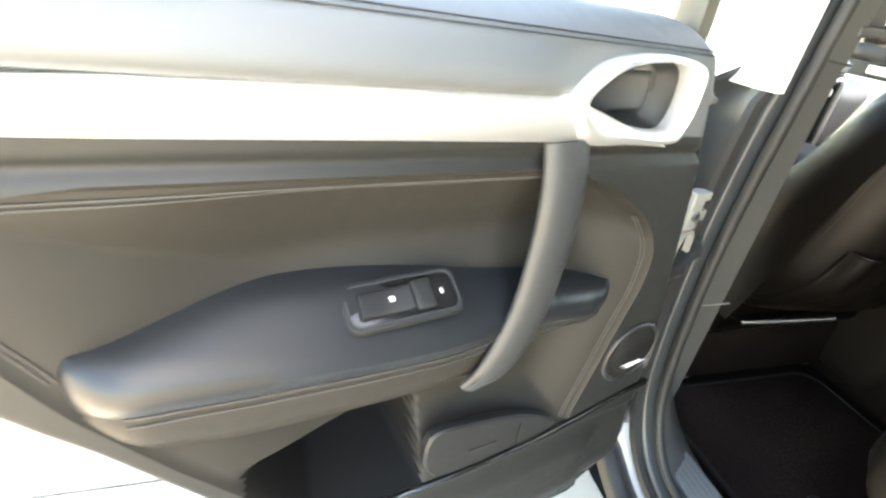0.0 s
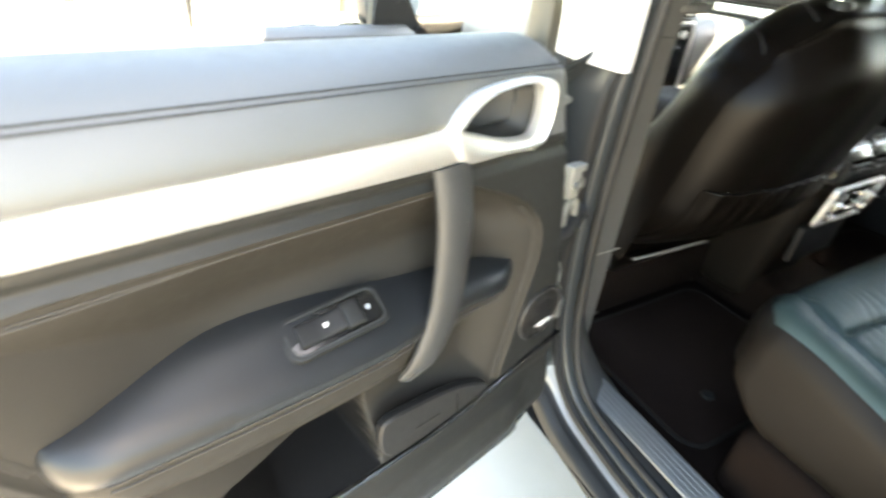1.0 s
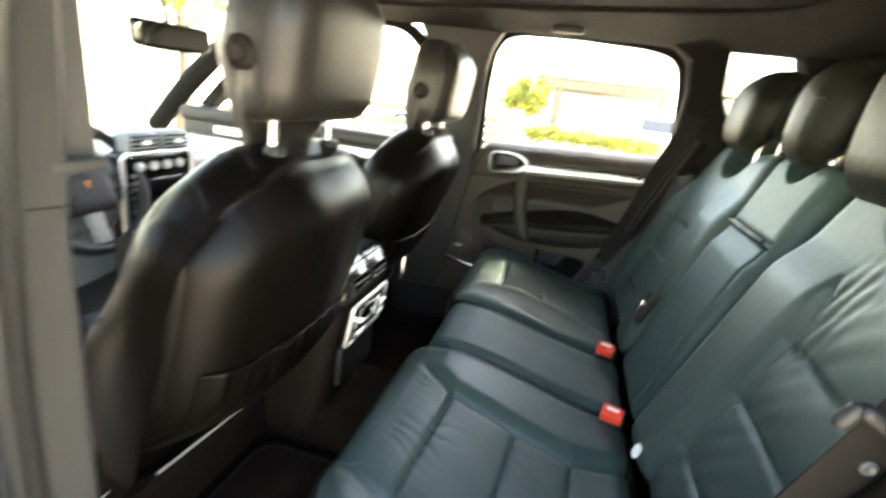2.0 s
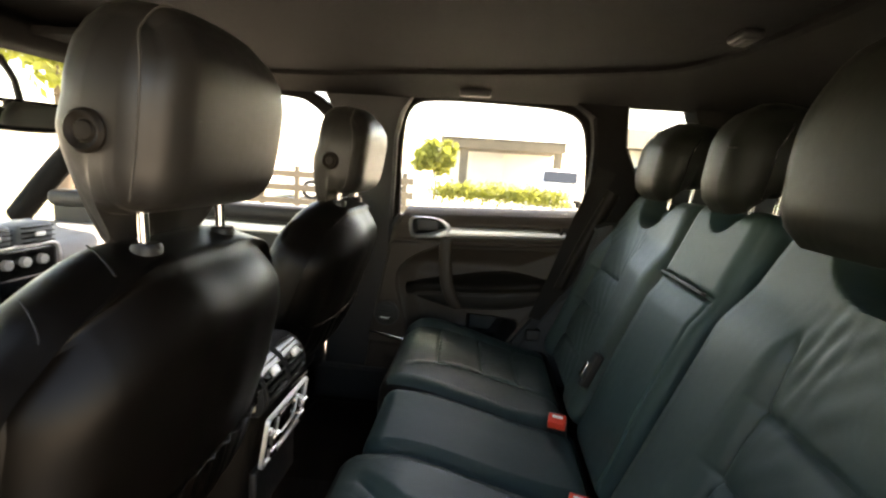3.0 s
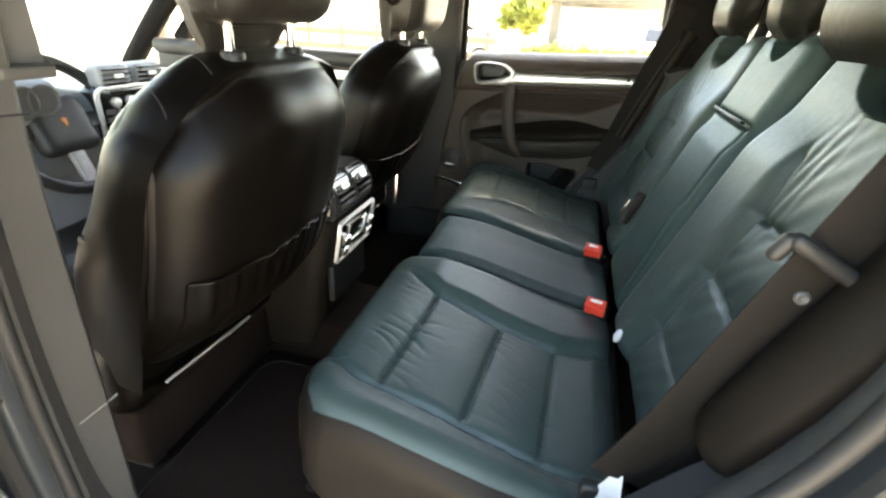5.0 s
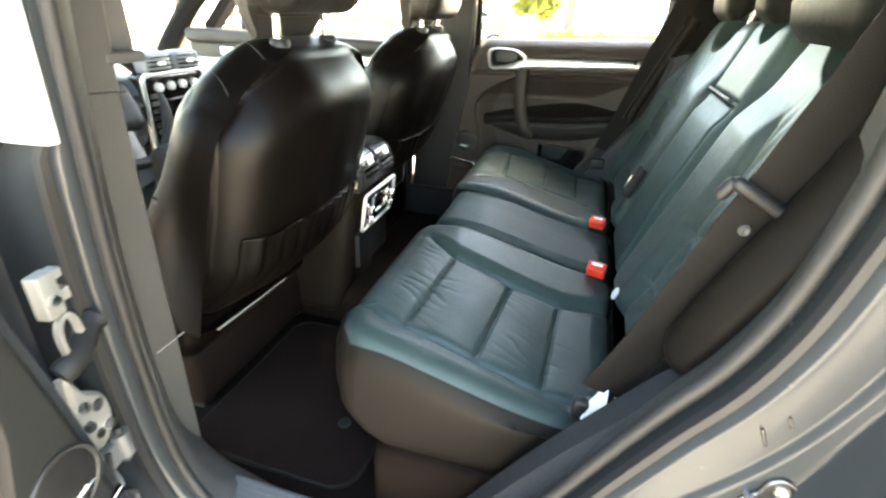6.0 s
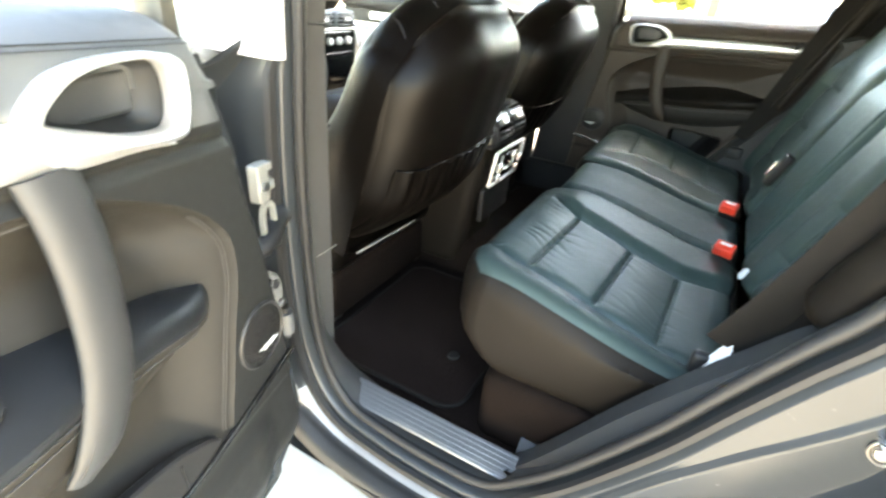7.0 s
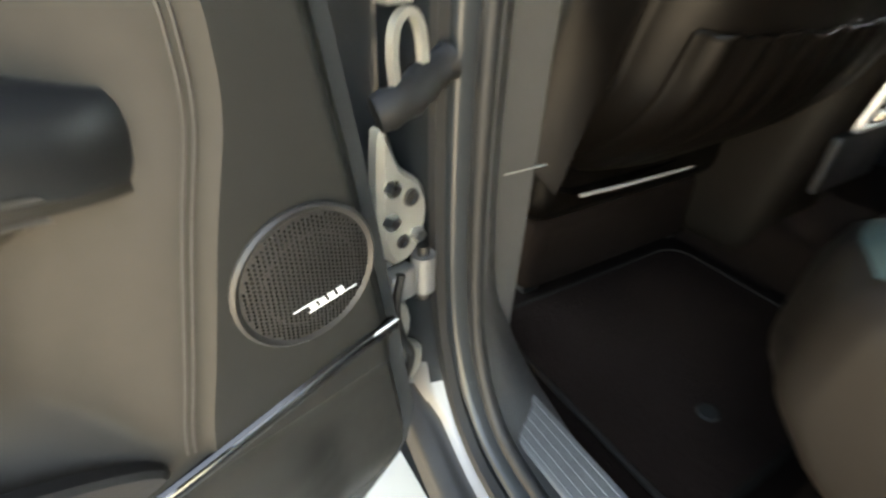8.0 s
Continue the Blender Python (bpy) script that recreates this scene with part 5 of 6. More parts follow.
part("tag_sheet", solid(np.array([[(0.656 + 0.013 * a, -0.658 + 0.012 * b - 0.006 * a, 0.820 + 0.016 * b + 0.006 * math.sin(2.5 * a) + 0.022 * a) for a in np.linspace(-1, 1, 8)] for b in np.linspace(-1, 1, 6)]), (0.0005, 0.0006, 0.0005)), WHITE, tag)


# ---- front seats ----
def front_seat(y, label):
    st = thing("front_seat", label, "seat", pose(0, y, 0), group="front seats")
    lean = 20 if y > 0 else 14
    F = pose(0.042 - 0.65 * math.sin(math.radians(lean)), 0, 1.2107 - 0.65 * math.cos(math.radians(lean)), 0, lean, 0)      # the backrest's frame

    def shape(a, q):
        z = (q[:, 2] + 0.325) / 0.65
        q = q.copy()
        s = np.abs(a[:, 1])
        w = 0.93 + 0.09 * smooth((z - 0.15) / 0.45) - 0.05 * smooth((z - 0.80) / 0.20) ** 1.3
        q[:, 1] *= w
        b = smooth((a[:, 0] - 0.1) / 0.8)
        # rounded back: full in the middle, drawing in at the sides and towards the foot
        q[:, 0] -= 0.066 * s ** 2.5 * b + 0.140 * smooth((0.50 - z) / 0.46) * b + (0.040 + 0.022 * a[:, 1]) * smooth((0.75 - z) / 0.75)
        q[:, 0] += 0.006 * np.sin(math.pi * np.clip(z, 0, 1)) * b - 0.030 * smooth((z - 0.84) / 0.16) ** 1.5 * b
        # soft valley between the back and the side bolsters, and a faint fold outside it
        q[:, 0] += b * groove(s - 0.80, 0.07, 0.0018) * smooth((0.80 - z) / 0.3)
        q[:, 0] += b * 0.0012 * np.sin(14 * a[:, 1] + 9 * z) * np.sin(11 * z - 3 * a[:, 1])
        # side bolsters reach forward
        q[:, 0] -= 0.085 * smooth((s - 0.55) / 0.4) * smooth((0.6 - a[:, 0]) / 1.6) * 0.65 * smooth((0.95 - z) / 0.5)
        q[:, 2] += 0.032 * smooth((z - 0.70) / 0.25) + 0.115 * smooth((0.24 - z) / 0.24)
        q[:, 2] -= np.where(a[:, 1] < 0, 0.075, 0.035) * smooth((s - 0.25) / 0.75) ** 1.3 * smooth((z - 0.50) / 0.50)
        return q

    box = ((0.095, 0.258, 0.325), 0.074, shape, (0.03, 0, 0.325))
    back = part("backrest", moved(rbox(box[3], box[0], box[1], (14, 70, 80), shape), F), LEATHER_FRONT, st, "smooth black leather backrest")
    # short seams over the shoulder and beside the post guides
    if y < 0:
        seams = ([(0.011, -0.178, 1.1965), (0.037, -0.193, 1.1865), (0.056, -0.205, 1.1705), (0.0625, -0.213, 1.154)], [(0.020, -0.104, 1.2395), (0.037, -0.112, 1.2345), (0.060, -0.125, 1.2262), (0.079, -0.136, 1.2168)])
        for line in seams:
            part("shoulder_seam", tube(curve(line, 20), 0.0012, 6), RUBBER, back)
    else:
        for s in (-1, 1):
            crest = curve([(0.0, s * 0.62, 1), (0.45, s * 0.60, 1), (0.80, s * 0.55, 0.985), (0.96, s * 0.46, 0.93), (1, s * 0.34, 0.90)], 26)
            part("crest_seam", moved(tube(on_box(crest, *box), 0.0011, 6), F), LEATHER_FRONT, back)
    # map pocket: a gathered panel with an elastic top, and the pale edging below
    pa = np.linspace(-0.84, 0.90, 90)
    pb = np.linspace(0, 1, 18)
    pk = np.array([on_box([(1, a, -0.80 + (1.02 + 0.04 * a) * b) for a in pa], *box, lift=0.003) + [(0.006 * math.sin(math.pi * b) ** 0.7 * (1 - abs(a / 0.9) ** 6) + (0.0022 * math.sin(46 * a + 2.2 * math.sin(5 * b)) + 0.0012 * math.sin(83 * a)) * b ** 1.5, 0, 0) for a in pa] for b in pb])
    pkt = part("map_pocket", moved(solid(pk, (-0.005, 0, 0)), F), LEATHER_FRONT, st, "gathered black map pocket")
    hem = pk[-1] + np.stack([0.0015 + 0 * pa, 0 * pa, 0.0018 * np.sin(41 * pa + 2 * np.sin(9 * pa)) + 0.0014 * np.sin(23 * pa)], -1)
    part("elastic", moved(tube(hem, 0.0028, 8), F), LEATHER_FRONT, pkt, "ruffled elastic hem")
    part("strap", tube(curve([(-0.066, -0.190, 0.694), (-0.055, -0.08, 0.698), (-0.045, 0.025, 0.703)], 20), 0.0030, 8), PALE, st, "pale edging strip under the backrest")
    part("side_slot", moved(rbox((0, 0, 0), (0.020, 0.005, 0.006), 0.003, 4), pose(-0.072, -0.2475, 0.985, 0, 32, 0)), RUBBER, st)
    part("lower_cover", moved(rbox((-0.085, 0, 0.055), (0.070, 0.205, 0.05), 0.03, 8), F), PANEL_DARK, st)

    def head(a, q):
        t = a[:, 2]
        q = q.copy()
        q[:, 1] *= 1 - 0.15 * smooth((t - 0.05) / 0.95) ** 1.6 - 0.03 * smooth(-t)
        rear = smooth((a[:, 0] - 0.1) / 0.6)
        q[:, 0] += 0.018 * t * (t < 0) * (a[:, 0] < 0) - 0.010 * np.abs(a[:, 1]) ** 4 * rear + 0.007 * (1 - t ** 2) * rear - 0.016 * smooth((t - 0.2) / 0.8) ** 2 * rear
        q[:, 2] -= 0.014 * np.abs(a[:, 1]) ** 2.5 * (t > 0)
        # the face pad hangs down in front of the posts
        lobe = smooth((0.15 - a[:, 0]) / 0.7) * smooth((-0.25 - t) / 0.75)
        q[:, 2] -= 0.080 * lobe * (1 - 0.35 * a[:, 1] ** 2)
        q[:, 1] *= 1 - 0.34 * lobe
        q[:, 0] += 0.020 * lobe
        return q

    hz = 1.394 if y < 0 else 1.376
    H = pose(0.083, 0, hz, 0, 8, 0)
    hh, hb = (0.064, 0.150, 0.112), 0.044
    hr = part("headrest", moved(rbox((0, 0, 0), hh, hb, (16, 36, 30), head), H), LEATHER_HEAD, st, "large padded leather head restraint")
    for s in (-1, 1):
        line = [(0.66 - 0.30 * max(0, z) ** 2, s, z) for z in np.linspace(-0.95, 0.82, 34)] + [(0.46 - 0.10 * k, s * (1 - 0.35 * k), 0.82 + 0.18 * min(1, 2 * k)) for k in np.linspace(0.1, 1, 8)]
        part("headrest_seam", moved(tube(on_box(line, hh, hb, head), 0.0014, 5), H), STITCH, hr)
        part("pivot_cap", moved(moved(lathe([(0.022, -0.006), (0.022, 0.004), (0.0185, 0.0075), (0.0150, 0.006), (0.0125, 0.003), (0.011, 0.0030), (0.009, 0.0055), (0.001, 0.006)], 28), pose(0, 0, 0, 90 if s < 0 else -90)), H @ pose(-0.012, s * 0.148, -0.032)), LEATHER_SIDE, hr, "round grey pivot cap")
        part("post", tube([(0.073, s * 0.081, 1.17), (0.069, s * 0.081, 1.31)], 0.0070, 12), CHROME, st, "chrome head restraint post")
        part("post_guide", moved(lathe([(0.017, -0.012), (0.017, 0.0), (0.014, 0.004), (0.0085, 0.0045)], 18), pose(0.074, s * 0.081, 1.2395)), PANEL_DARK, st)
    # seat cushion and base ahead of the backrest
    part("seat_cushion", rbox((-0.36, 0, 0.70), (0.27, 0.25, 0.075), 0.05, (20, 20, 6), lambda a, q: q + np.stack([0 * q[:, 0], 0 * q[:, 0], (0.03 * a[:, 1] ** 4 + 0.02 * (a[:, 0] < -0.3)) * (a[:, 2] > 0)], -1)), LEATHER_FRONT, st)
    part("seat_base", rbox((-0.36, 0, 0.56), (0.25, 0.225, 0.075), 0.03, 6), CARPET, st, "dark carpeted seat base")
    for s in (-1, 1):
        part("seat_rail", rbox((-0.38, s * 0.19, 0.485), (0.25, 0.018, 0.014), 0.005, 4), PANEL_DARK, st)
    return st


front_seat(-0.350, "black leather front seat with a large head restraint on chrome posts")
front_seat(0.393, "black leather front passenger seat with its head restraint raised")

# ---- rear end of the centre console ----
cons = thing("centre_console", "centre console with rear air vents and a climate panel", "console", pose(-0.006, -0.020, 0.014))
part("console_body", rbox((-0.25, -0.05, 0.70), (0.305, 0.108, 0.215), 0.045, (16, 12, 14), lambda a, q: q + np.stack([0.035 * (a[:, 0] > 0) * a[:, 2], 0 * q[:, 0], 0 * q[:, 0]], -1)), LEATHER_SIDE, cons, "dark leather-clad console body")
prof_ = [(-0.10, 0.862), (-0.10, 0.955)] + [(0.040 + 0.058 * math.cos(t), 0.900 + 0.062 * math.sin(t)) for t in np.linspace(math.pi / 2, -0.35, 14)] + [(0.088, 0.868)]
hood_ = part("vent_hood", slab(prof_, -0.158, 0.058, "y", 0.008), PANEL_DARK, cons, "dark rounded vent housing")
for s in (-1, 1):
    yc = -0.05 + s * 0.048
    arc = lambda r, t0, t1, y: [(0.040 + (0.058 + r) * math.cos(t), y, 0.900 + (0.062 + r) * math.sin(t)) for t in np.linspace(t0, t1, 12)]
    vt = part("air_vent", grid(np.array([arc(0.0015, 1.20, -0.12, yc - 0.040), arc(0.0025, 1.20, -0.12, yc - 0.039), arc(0.0025, 1.20, -0.12, yc + 0.039), arc(0.0015, 1.20, -0.12, yc + 0.040)])), GLOSS_BLACK, hood_, "slatted air vent")
    for t in np.linspace(1.12, -0.05, 6):
        part("slat", moved(rbox((0.0605, 0, 0), (0.0045, 0.038, 0.0018), 0.0012, 3), pose(0.040, yc, 0.902, 0, -math.degrees(t), 0)), PANEL, vt)
    part("slider", moved(rbox((0.066, 0, 0), (0.004, 0.013, 0.008), 0.002, 3), pose(0.040, yc, 0.902, 0, -34, 0)), ALU, vt)
    for e in (-1, 1):
        part("vent_edge", tube(arc(0.003, 1.25, -0.18, yc + e * 0.043), 0.0022, 6), PANEL_DARK, vt)
part("side_ring", tube([(0.036 + 0.046 * math.cos(t), -0.160, 0.898 + 0.049 * math.sin(t)) for t in np.linspace(1.75, -0.25, 24)], 0.0052, 8), IVORY, cons, "pale ring round the housing's end")
part("cheek", slab([(0.036 + 0.040 * math.cos(t), 0.898 + 0.043 * math.sin(t)) for t in np.linspace(0, 2 * math.pi, 28, endpoint=False)], -0.163, -0.155, "y", 0.002), WOOD_AMBER, cons, "amber brown cheek beside the vents")
PM = Matrix(((0, 0.16, 1, 0.094), (1, 0, 0, -0.05), (0, 1, -0.16, 0.812), (0, 0, 0, 1)))
cl = part("panel_frame", moved(collar_flat(rounded(-0.098, -0.052, 0.098, 0.052, 0.010), 0.0055, 0.005), PM), ALU, cons, "bright frame of the rear climate panel")
part("panel_face", moved(slab(rounded(-0.093, -0.047, 0.093, 0.047, 0.008), -0.006, 0.001, "z", 0.001), PM), GLOSS_BLACK, cl)
part("panel_display", moved(rbox((0, 0.012, 0.002), (0.044, 0.020, 0.002), 0.001, 3), PM), DISPLAY, cl)
part("display_rim", moved(tube([(-0.046, 0.030, 0.003), (-0.046, -0.006, 0.003), (-0.036, -0.016, 0.003), (0.036, -0.016, 0.003), (0.046, -0.006, 0.003), (0.046, 0.030, 0.003)], 0.0018, 6, up=(0, 0, 1)), PM), ALU, cl)
for s in (-1, 1):
    part("toggle", moved(rbox((s * 0.070, 0.004, 0.008), (0.012, 0.012, 0.009), 0.004, 4), PM), CHROME, cl)
    part("toggle", moved(rbox((s * 0.070, -0.024, 0.007), (0.012, 0.010, 0.008), 0.004, 4), PM), CHROME, cl)
part("drawer_front", rbox((0.070, -0.05, 0.700), (0.008, 0.092, 0.048), 0.006, 4), PANEL_DARK, cons)

# ---- dashboard, wheel and mirror ----
dash = thing("dashboard", "dark dashboard with a central screen and round vents", "dashboard", pose(0.20, 0.14, 0.0))
part("dash_top", rbox((-1.20, 0.03, 0.955), (0.26, 0.56, 0.11), 0.07, (12, 30, 8), lambda a, q: q + np.stack([0 * q[:, 0], 0 * q[:, 0], 0.05 * np.exp(-((q[:, 1] + 0.36) / 0.17) ** 2) * (a[:, 2] > 0)], -1)), DASH, dash)
part("dash_lower", rbox((-1.18, 0.0, 0.80), (0.20, 0.58, 0.14), 0.05, 8), DASH, dash)
stack = part("centre_unit", rbox((-0.955, 0.02, 0.93), (0.03, 0.135, 0.15), 0.02, 8), GLOSS_BLACK, dash)
part("screen", rbox((-0.923, 0.02, 0.945), (0.004, 0.085, 0.05), 0.003, 4), DISPLAY, stack, "dark navigation screen")
part("stack_frame", moved(collar_flat(rounded(-0.135, -0.15, 0.135, 0.15, 0.03), 0.010, 0.006), Matrix(((0, 0, 1, -0.926), (1, 0, 0, 0.02), (0, 1, 0, 0.93), (0, 0, 0, 1)))), ALU, stack)
for k in range(6):
    part("key", rbox((-0.921, -0.08, 0.90 + 0.022 * k), (0.004, 0.013, 0.007), 0.002, 3), TRIM_GREY, stack)
for k in range(4):
    part("knob", moved(lathe([(0.014, 0), (0.013, 0.012), (0.001, 0.013)], 14), pose(-0.925, -0.055 + 0.05 * k, 1.035, 0, 90, 0)), ALU, stack)
for y in (-0.04, 0.08):
    vt = part("dash_vent", rbox((-0.945, y, 1.105), (0.03, 0.055, 0.032), 0.018, 6), DASH, dash)
    for k in range(4):
        part("slat", rbox((-0.912, y, 1.085 + 0.013 * k), (0.004, 0.046, 0.002), 0.001, 3), GLOSS_BLACK, vt)
    part("slider", rbox((-0.906, y, 1.106), (0.003, 0.014, 0.006), 0.002, 3), ALU, vt)
hood = part("instrument_hood", rbox((-0.99, -0.36, 1.06), (0.07, 0.165, 0.06), 0.045, 8), DASH, dash)
for dy in (-0.1, -0.05, 0.0, 0.05, 0.1):
    part("gauge", moved(lathe([(0.040, 0), (0.040, 0.006), (0.036, 0.007), (0.034, 0.003), (0.001, 0.002)], 20), pose(-0.922, -0.36 + dy, 1.065, 0, 90, 0)), TRIM_GREY, hood)
whl = thing("steering_wheel", "black leather steering wheel with a grey airbag hub", "steering wheel", pose(-0.73, -0.085, 1.00, 0, 66, 0))
ringp = [(0.172 * math.cos(t), 0.172 * math.sin(t), 0) for t in np.linspace(0, 2 * math.pi, 60, endpoint=False)]
part("rim", tube(ringp, 0.0165, 12, closed=True), PANEL_DARK, whl)
part("hub", rbox((0, 0, -0.01), (0.075, 0.080, 0.028), 0.026, 8), PANEL, whl, "grey airbag hub")
part("crest", slab([(-0.010, 0.008), (0.011, 0.0), (-0.010, -0.008), (-0.012, 0.0)], 0.017, 0.020, "z", 0.0005), ORANGE, whl, "small shield-shaped badge")
for ang in (90, 270, 0):
    part("spoke", moved(rbox((0.12, 0, -0.008), (0.055, 0.022, 0.008), 0.007, 5), pose(0, 0, 0, 0, 0, ang)), SCUFF if ang == 0 else PANEL_DARK, whl)
part("column", tube([(0, 0, -0.02), (0, 0, -0.28)], 0.045, 16), PANEL_DARK, whl)
mirror = thing("rear_view_mirror", "rear-view mirror hanging from the windscreen", "mirror", pose(-0.62, 0.120, 1.405, 0, 0, -14))
part("housing", rbox((0, 0, 0), (0.018, 0.112, 0.034), 0.016, 8, lambda a, q: q - np.stack([0 * q[:, 0], 0 * q[:, 0], 0.006 * (1 - a[:, 1] ** 2) * (a[:, 2] < 0)], -1)), GLOSS_BLACK, mirror)
part("mirror_glass", slab(rounded(-0.102, -0.027, 0.102, 0.027, 0.014), 0.0175, 0.0195, "x", 0.0005), MIRROR, mirror)
part("stalk", tube([(-0.010, 0.0, 0.015), (-0.03, 0.0, 0.08), (-0.06, -0.01, 0.13)], 0.008, 10), PANEL_DARK, mirror)
for s in (-1, 1):
    vs = thing("sun_visor", "folded dark sun visor at the windscreen header", "sun visor", group="sun visors")
    part("visor_panel", rbox((-0.56, s * 0.36, 1.605), (0.09, 0.20, 0.010), 0.009, 5), HEADLINER, vs)
    part("visor_pivot", tube([(-0.64, s * 0.56, 1.60), (-0.64, s * 0.14, 1.60)], 0.007, 8), PANEL_DARK, vs)

# right front door, closed, and the passenger-side sill
fdoor = thing("front_right_door", "closed dark front passenger door", "car door")
part("panel", rbox((-0.62, 0.735, 0.80), (0.52, 0.03, 0.34), 0.02, 8), PANEL_DARK, fdoor)
part("top_roll", rbox((-0.62, 0.725, 1.145), (0.52, 0.045, 0.03), 0.025, 8), PANEL_DARK, fdoor)
part("trim_strip", rbox((-0.55, 0.700, 1.09), (0.42, 0.006, 0.016), 0.005, 4), ALU, fdoor)
part("armrest", rbox((-0.55, 0.675, 0.93), (0.30, 0.035, 0.03), 0.025, 8), LEATHER, fdoor)
fr = curve([(-0.085, 1.15), (-0.065, 1.32), (-0.085, 1.46), (-0.13, 1.53), (-0.24, 1.575), (-0.48, 1.565), (-0.78, 1.43), (-1.05, 1.17)], 40)
part("window_frame", sweep(np.stack([fr[:, 0], np.full(40, 0.76), fr[:, 1]], -1), [(-0.02, -0.03), (0.02, -0.03), (0.02, 0.03), (-0.02, 0.03)], up=(0, 1, 0)), HEADLINER, fdoor)
part("door_mirror", rbox((-0.95, 0.98, 1.16), (0.06, 0.12, 0.08), 0.05, 8), PAINT, fdoor)

# floor mats
for nm, x0, x1, y0, y1 in (("floor_mat", -0.10, 0.275, -0.655, -0.20), ("floor_mat", -0.10, 0.275, 0.20, 0.65)):
    fm = thing(nm, "dark carpet floor mat with a bound edge", "floor mat", group="rear floor mats")
    o = rounded(x0, y0, x1, y1, 0.05)
    part("mat_pile_sheet", slab(o, 0.477, 0.486, "z", 0.003), MAT_PILE, fm)
    part("edge_binding", tube(np.stack([o[:, 0], o[:, 1], np.full(len(o), 0.484)], -1), 0.005, 8, closed=True), WEBBING, fm)
    part("fixing_button", moved(lathe([(0.014, 0), (0.013, 0.005), (0.001, 0.006)], 16), pose(x0 + 0.29, (y0 + y1) / 2 - 0.08 * (1 if y0 < 0 else -1), 0.486)), PANEL, fm)

# ---- front left door, also open, and its mirror ----
fa = radians(80)
fu, fn = Vector((math.cos(fa), -math.sin(fa), 0)), Vector((math.sin(fa), math.cos(fa), 0))
fo_ = Vector((-0.99, -0.57, -0.17))
FD = Matrix(((fu.x, fn.x, 0, fo_.x), (fu.y, fn.y, 0, fo_.y), (0, 0, 1, fo_.z), (0, 0, 0, 1)))
front_door = copy_thing(door_left, FD)
front_door.name = "front_left_door"
tagged(front_door, "open dark front car door beyond the rear door")
for ob in list(front_door.children):
    if ob.name.startswith(("window_frame", "hinge", "check_strap", "cable_boot")):
        for sub in list(ob.children):
            bpy.data.objects.remove(sub)
        bpy.data.objects.remove(ob)
ff = curve([(0.06, 1.20), (0.16, 1.36), (0.30, 1.52), (0.44, 1.62), (0.60, 1.66), (0.70, 1.60), (0.745, 1.40), (0.765, 1.20)], 50)
part("window_frame", sweep(np.stack([ff[:, 0], np.full(50, -0.075), ff[:, 1]], -1), [(-0.006, -0.012), (0.006, -0.012), (0.006, 0.012), (-0.006, 0.012)], up=(0, 1, 0)), PANEL_DARK, front_door, "dark sloping window frame")
part("mirror_sail", slab([(0.045, 1.18), (0.25, 1.20), (0.235, 1.30), (0.17, 1.385)], -0.095, -0.060, "y", 0.006), PANEL_DARK, front_door, "dark triangular mirror mount")
dm = thing("door_mirror", "round grey exterior door mirror on the open front door", "mirror", FD)
MM = pose(0.10, -0.20, 1.27)
part("mirror_shell", moved(rbox((0, -0.02, 0), (0.115, 0.07, 0.085), 0.068, 8), MM), PAINT, dm)
part("mirror_glass", moved(moved(lathe([(0.072, 0), (0.071, 0.003), (0.001, 0.004)], 24), Matrix.Diagonal((1.3, 1, 1, 1)) @ pose(0, 0.05, 0, -90)), MM), MIRROR, dm)
part("mirror_arm", moved(tube([(-0.02, 0.02, -0.06), (-0.03, 0.15, -0.08)], 0.022, 10), MM), PANEL_DARK, dm)

# ---- ground and surroundings ----
ground = thing("ground", "pale sunlit concrete drive", "ground", kind="structure")
n = 40
gx = np.concatenate([-np.geomspace(900, 8, 14), np.linspace(-7, 7, 15), np.geomspace(8, 900, 14)])
part("ground_sheet", grid(np.array([[(a, b, -0.012 + 0.004 * math.sin(a * 0.8) * math.sin(b * 0.7) if abs(a) < 8 and abs(b) < 8 else -0.012) for b in gx] for a in gx])), CONCRETE, ground, fix=False)
drive = thing("pavement", "pale concrete drive slabs with narrow joints", "pavement", kind="structure")
slabs = slab(rounded(-0.745, -0.995, 0.745, 0.995, 0.01, 3), 0, 0.016, "z", 0.004)
first = None
for i in range(-4, 6):
    for j in range(-4, 3):
        m = pose(0.35 + 1.5 * i, -1.35 + 2.0 * j, -0.006)
        if first is None:
            first = part("slab", slabs, CONCRETE, drive, smooth=False)
            first.matrix_basis = m
        else:
            s = first.copy()
            scene.collection.objects.link(s)
            s.matrix_basis = m


def leaf_clumps(rng, centre, radii, count, size):
    """A loose mass of small leaves, thinner towards its edge."""
    v, f = [], []
    for _ in range(count):
        d = rng.normal(size=3)
        d /= np.linalg.norm(d)
        r = rng.random() ** 0.45 * (0.75 + 0.25 * math.sin(5 * d[0] + 3 * d[1]) * math.cos(4 * d[2]))
        c = np.array(centre) + d * r * radii
        a, b = rng.normal(size=3), rng.normal(size=3)
        a /= np.linalg.norm(a)
        b -= a * (a @ b)
        b /= np.linalg.norm(b)
        s = size * rng.uniform(0.6, 1.4)
        k = len(v)
        v += [c - a * s, c + b * s * 0.5, c + a * s, c - b * s * 0.5]
        f.append((k, k + 1, k + 2, k + 3))
    return np.array(v), f


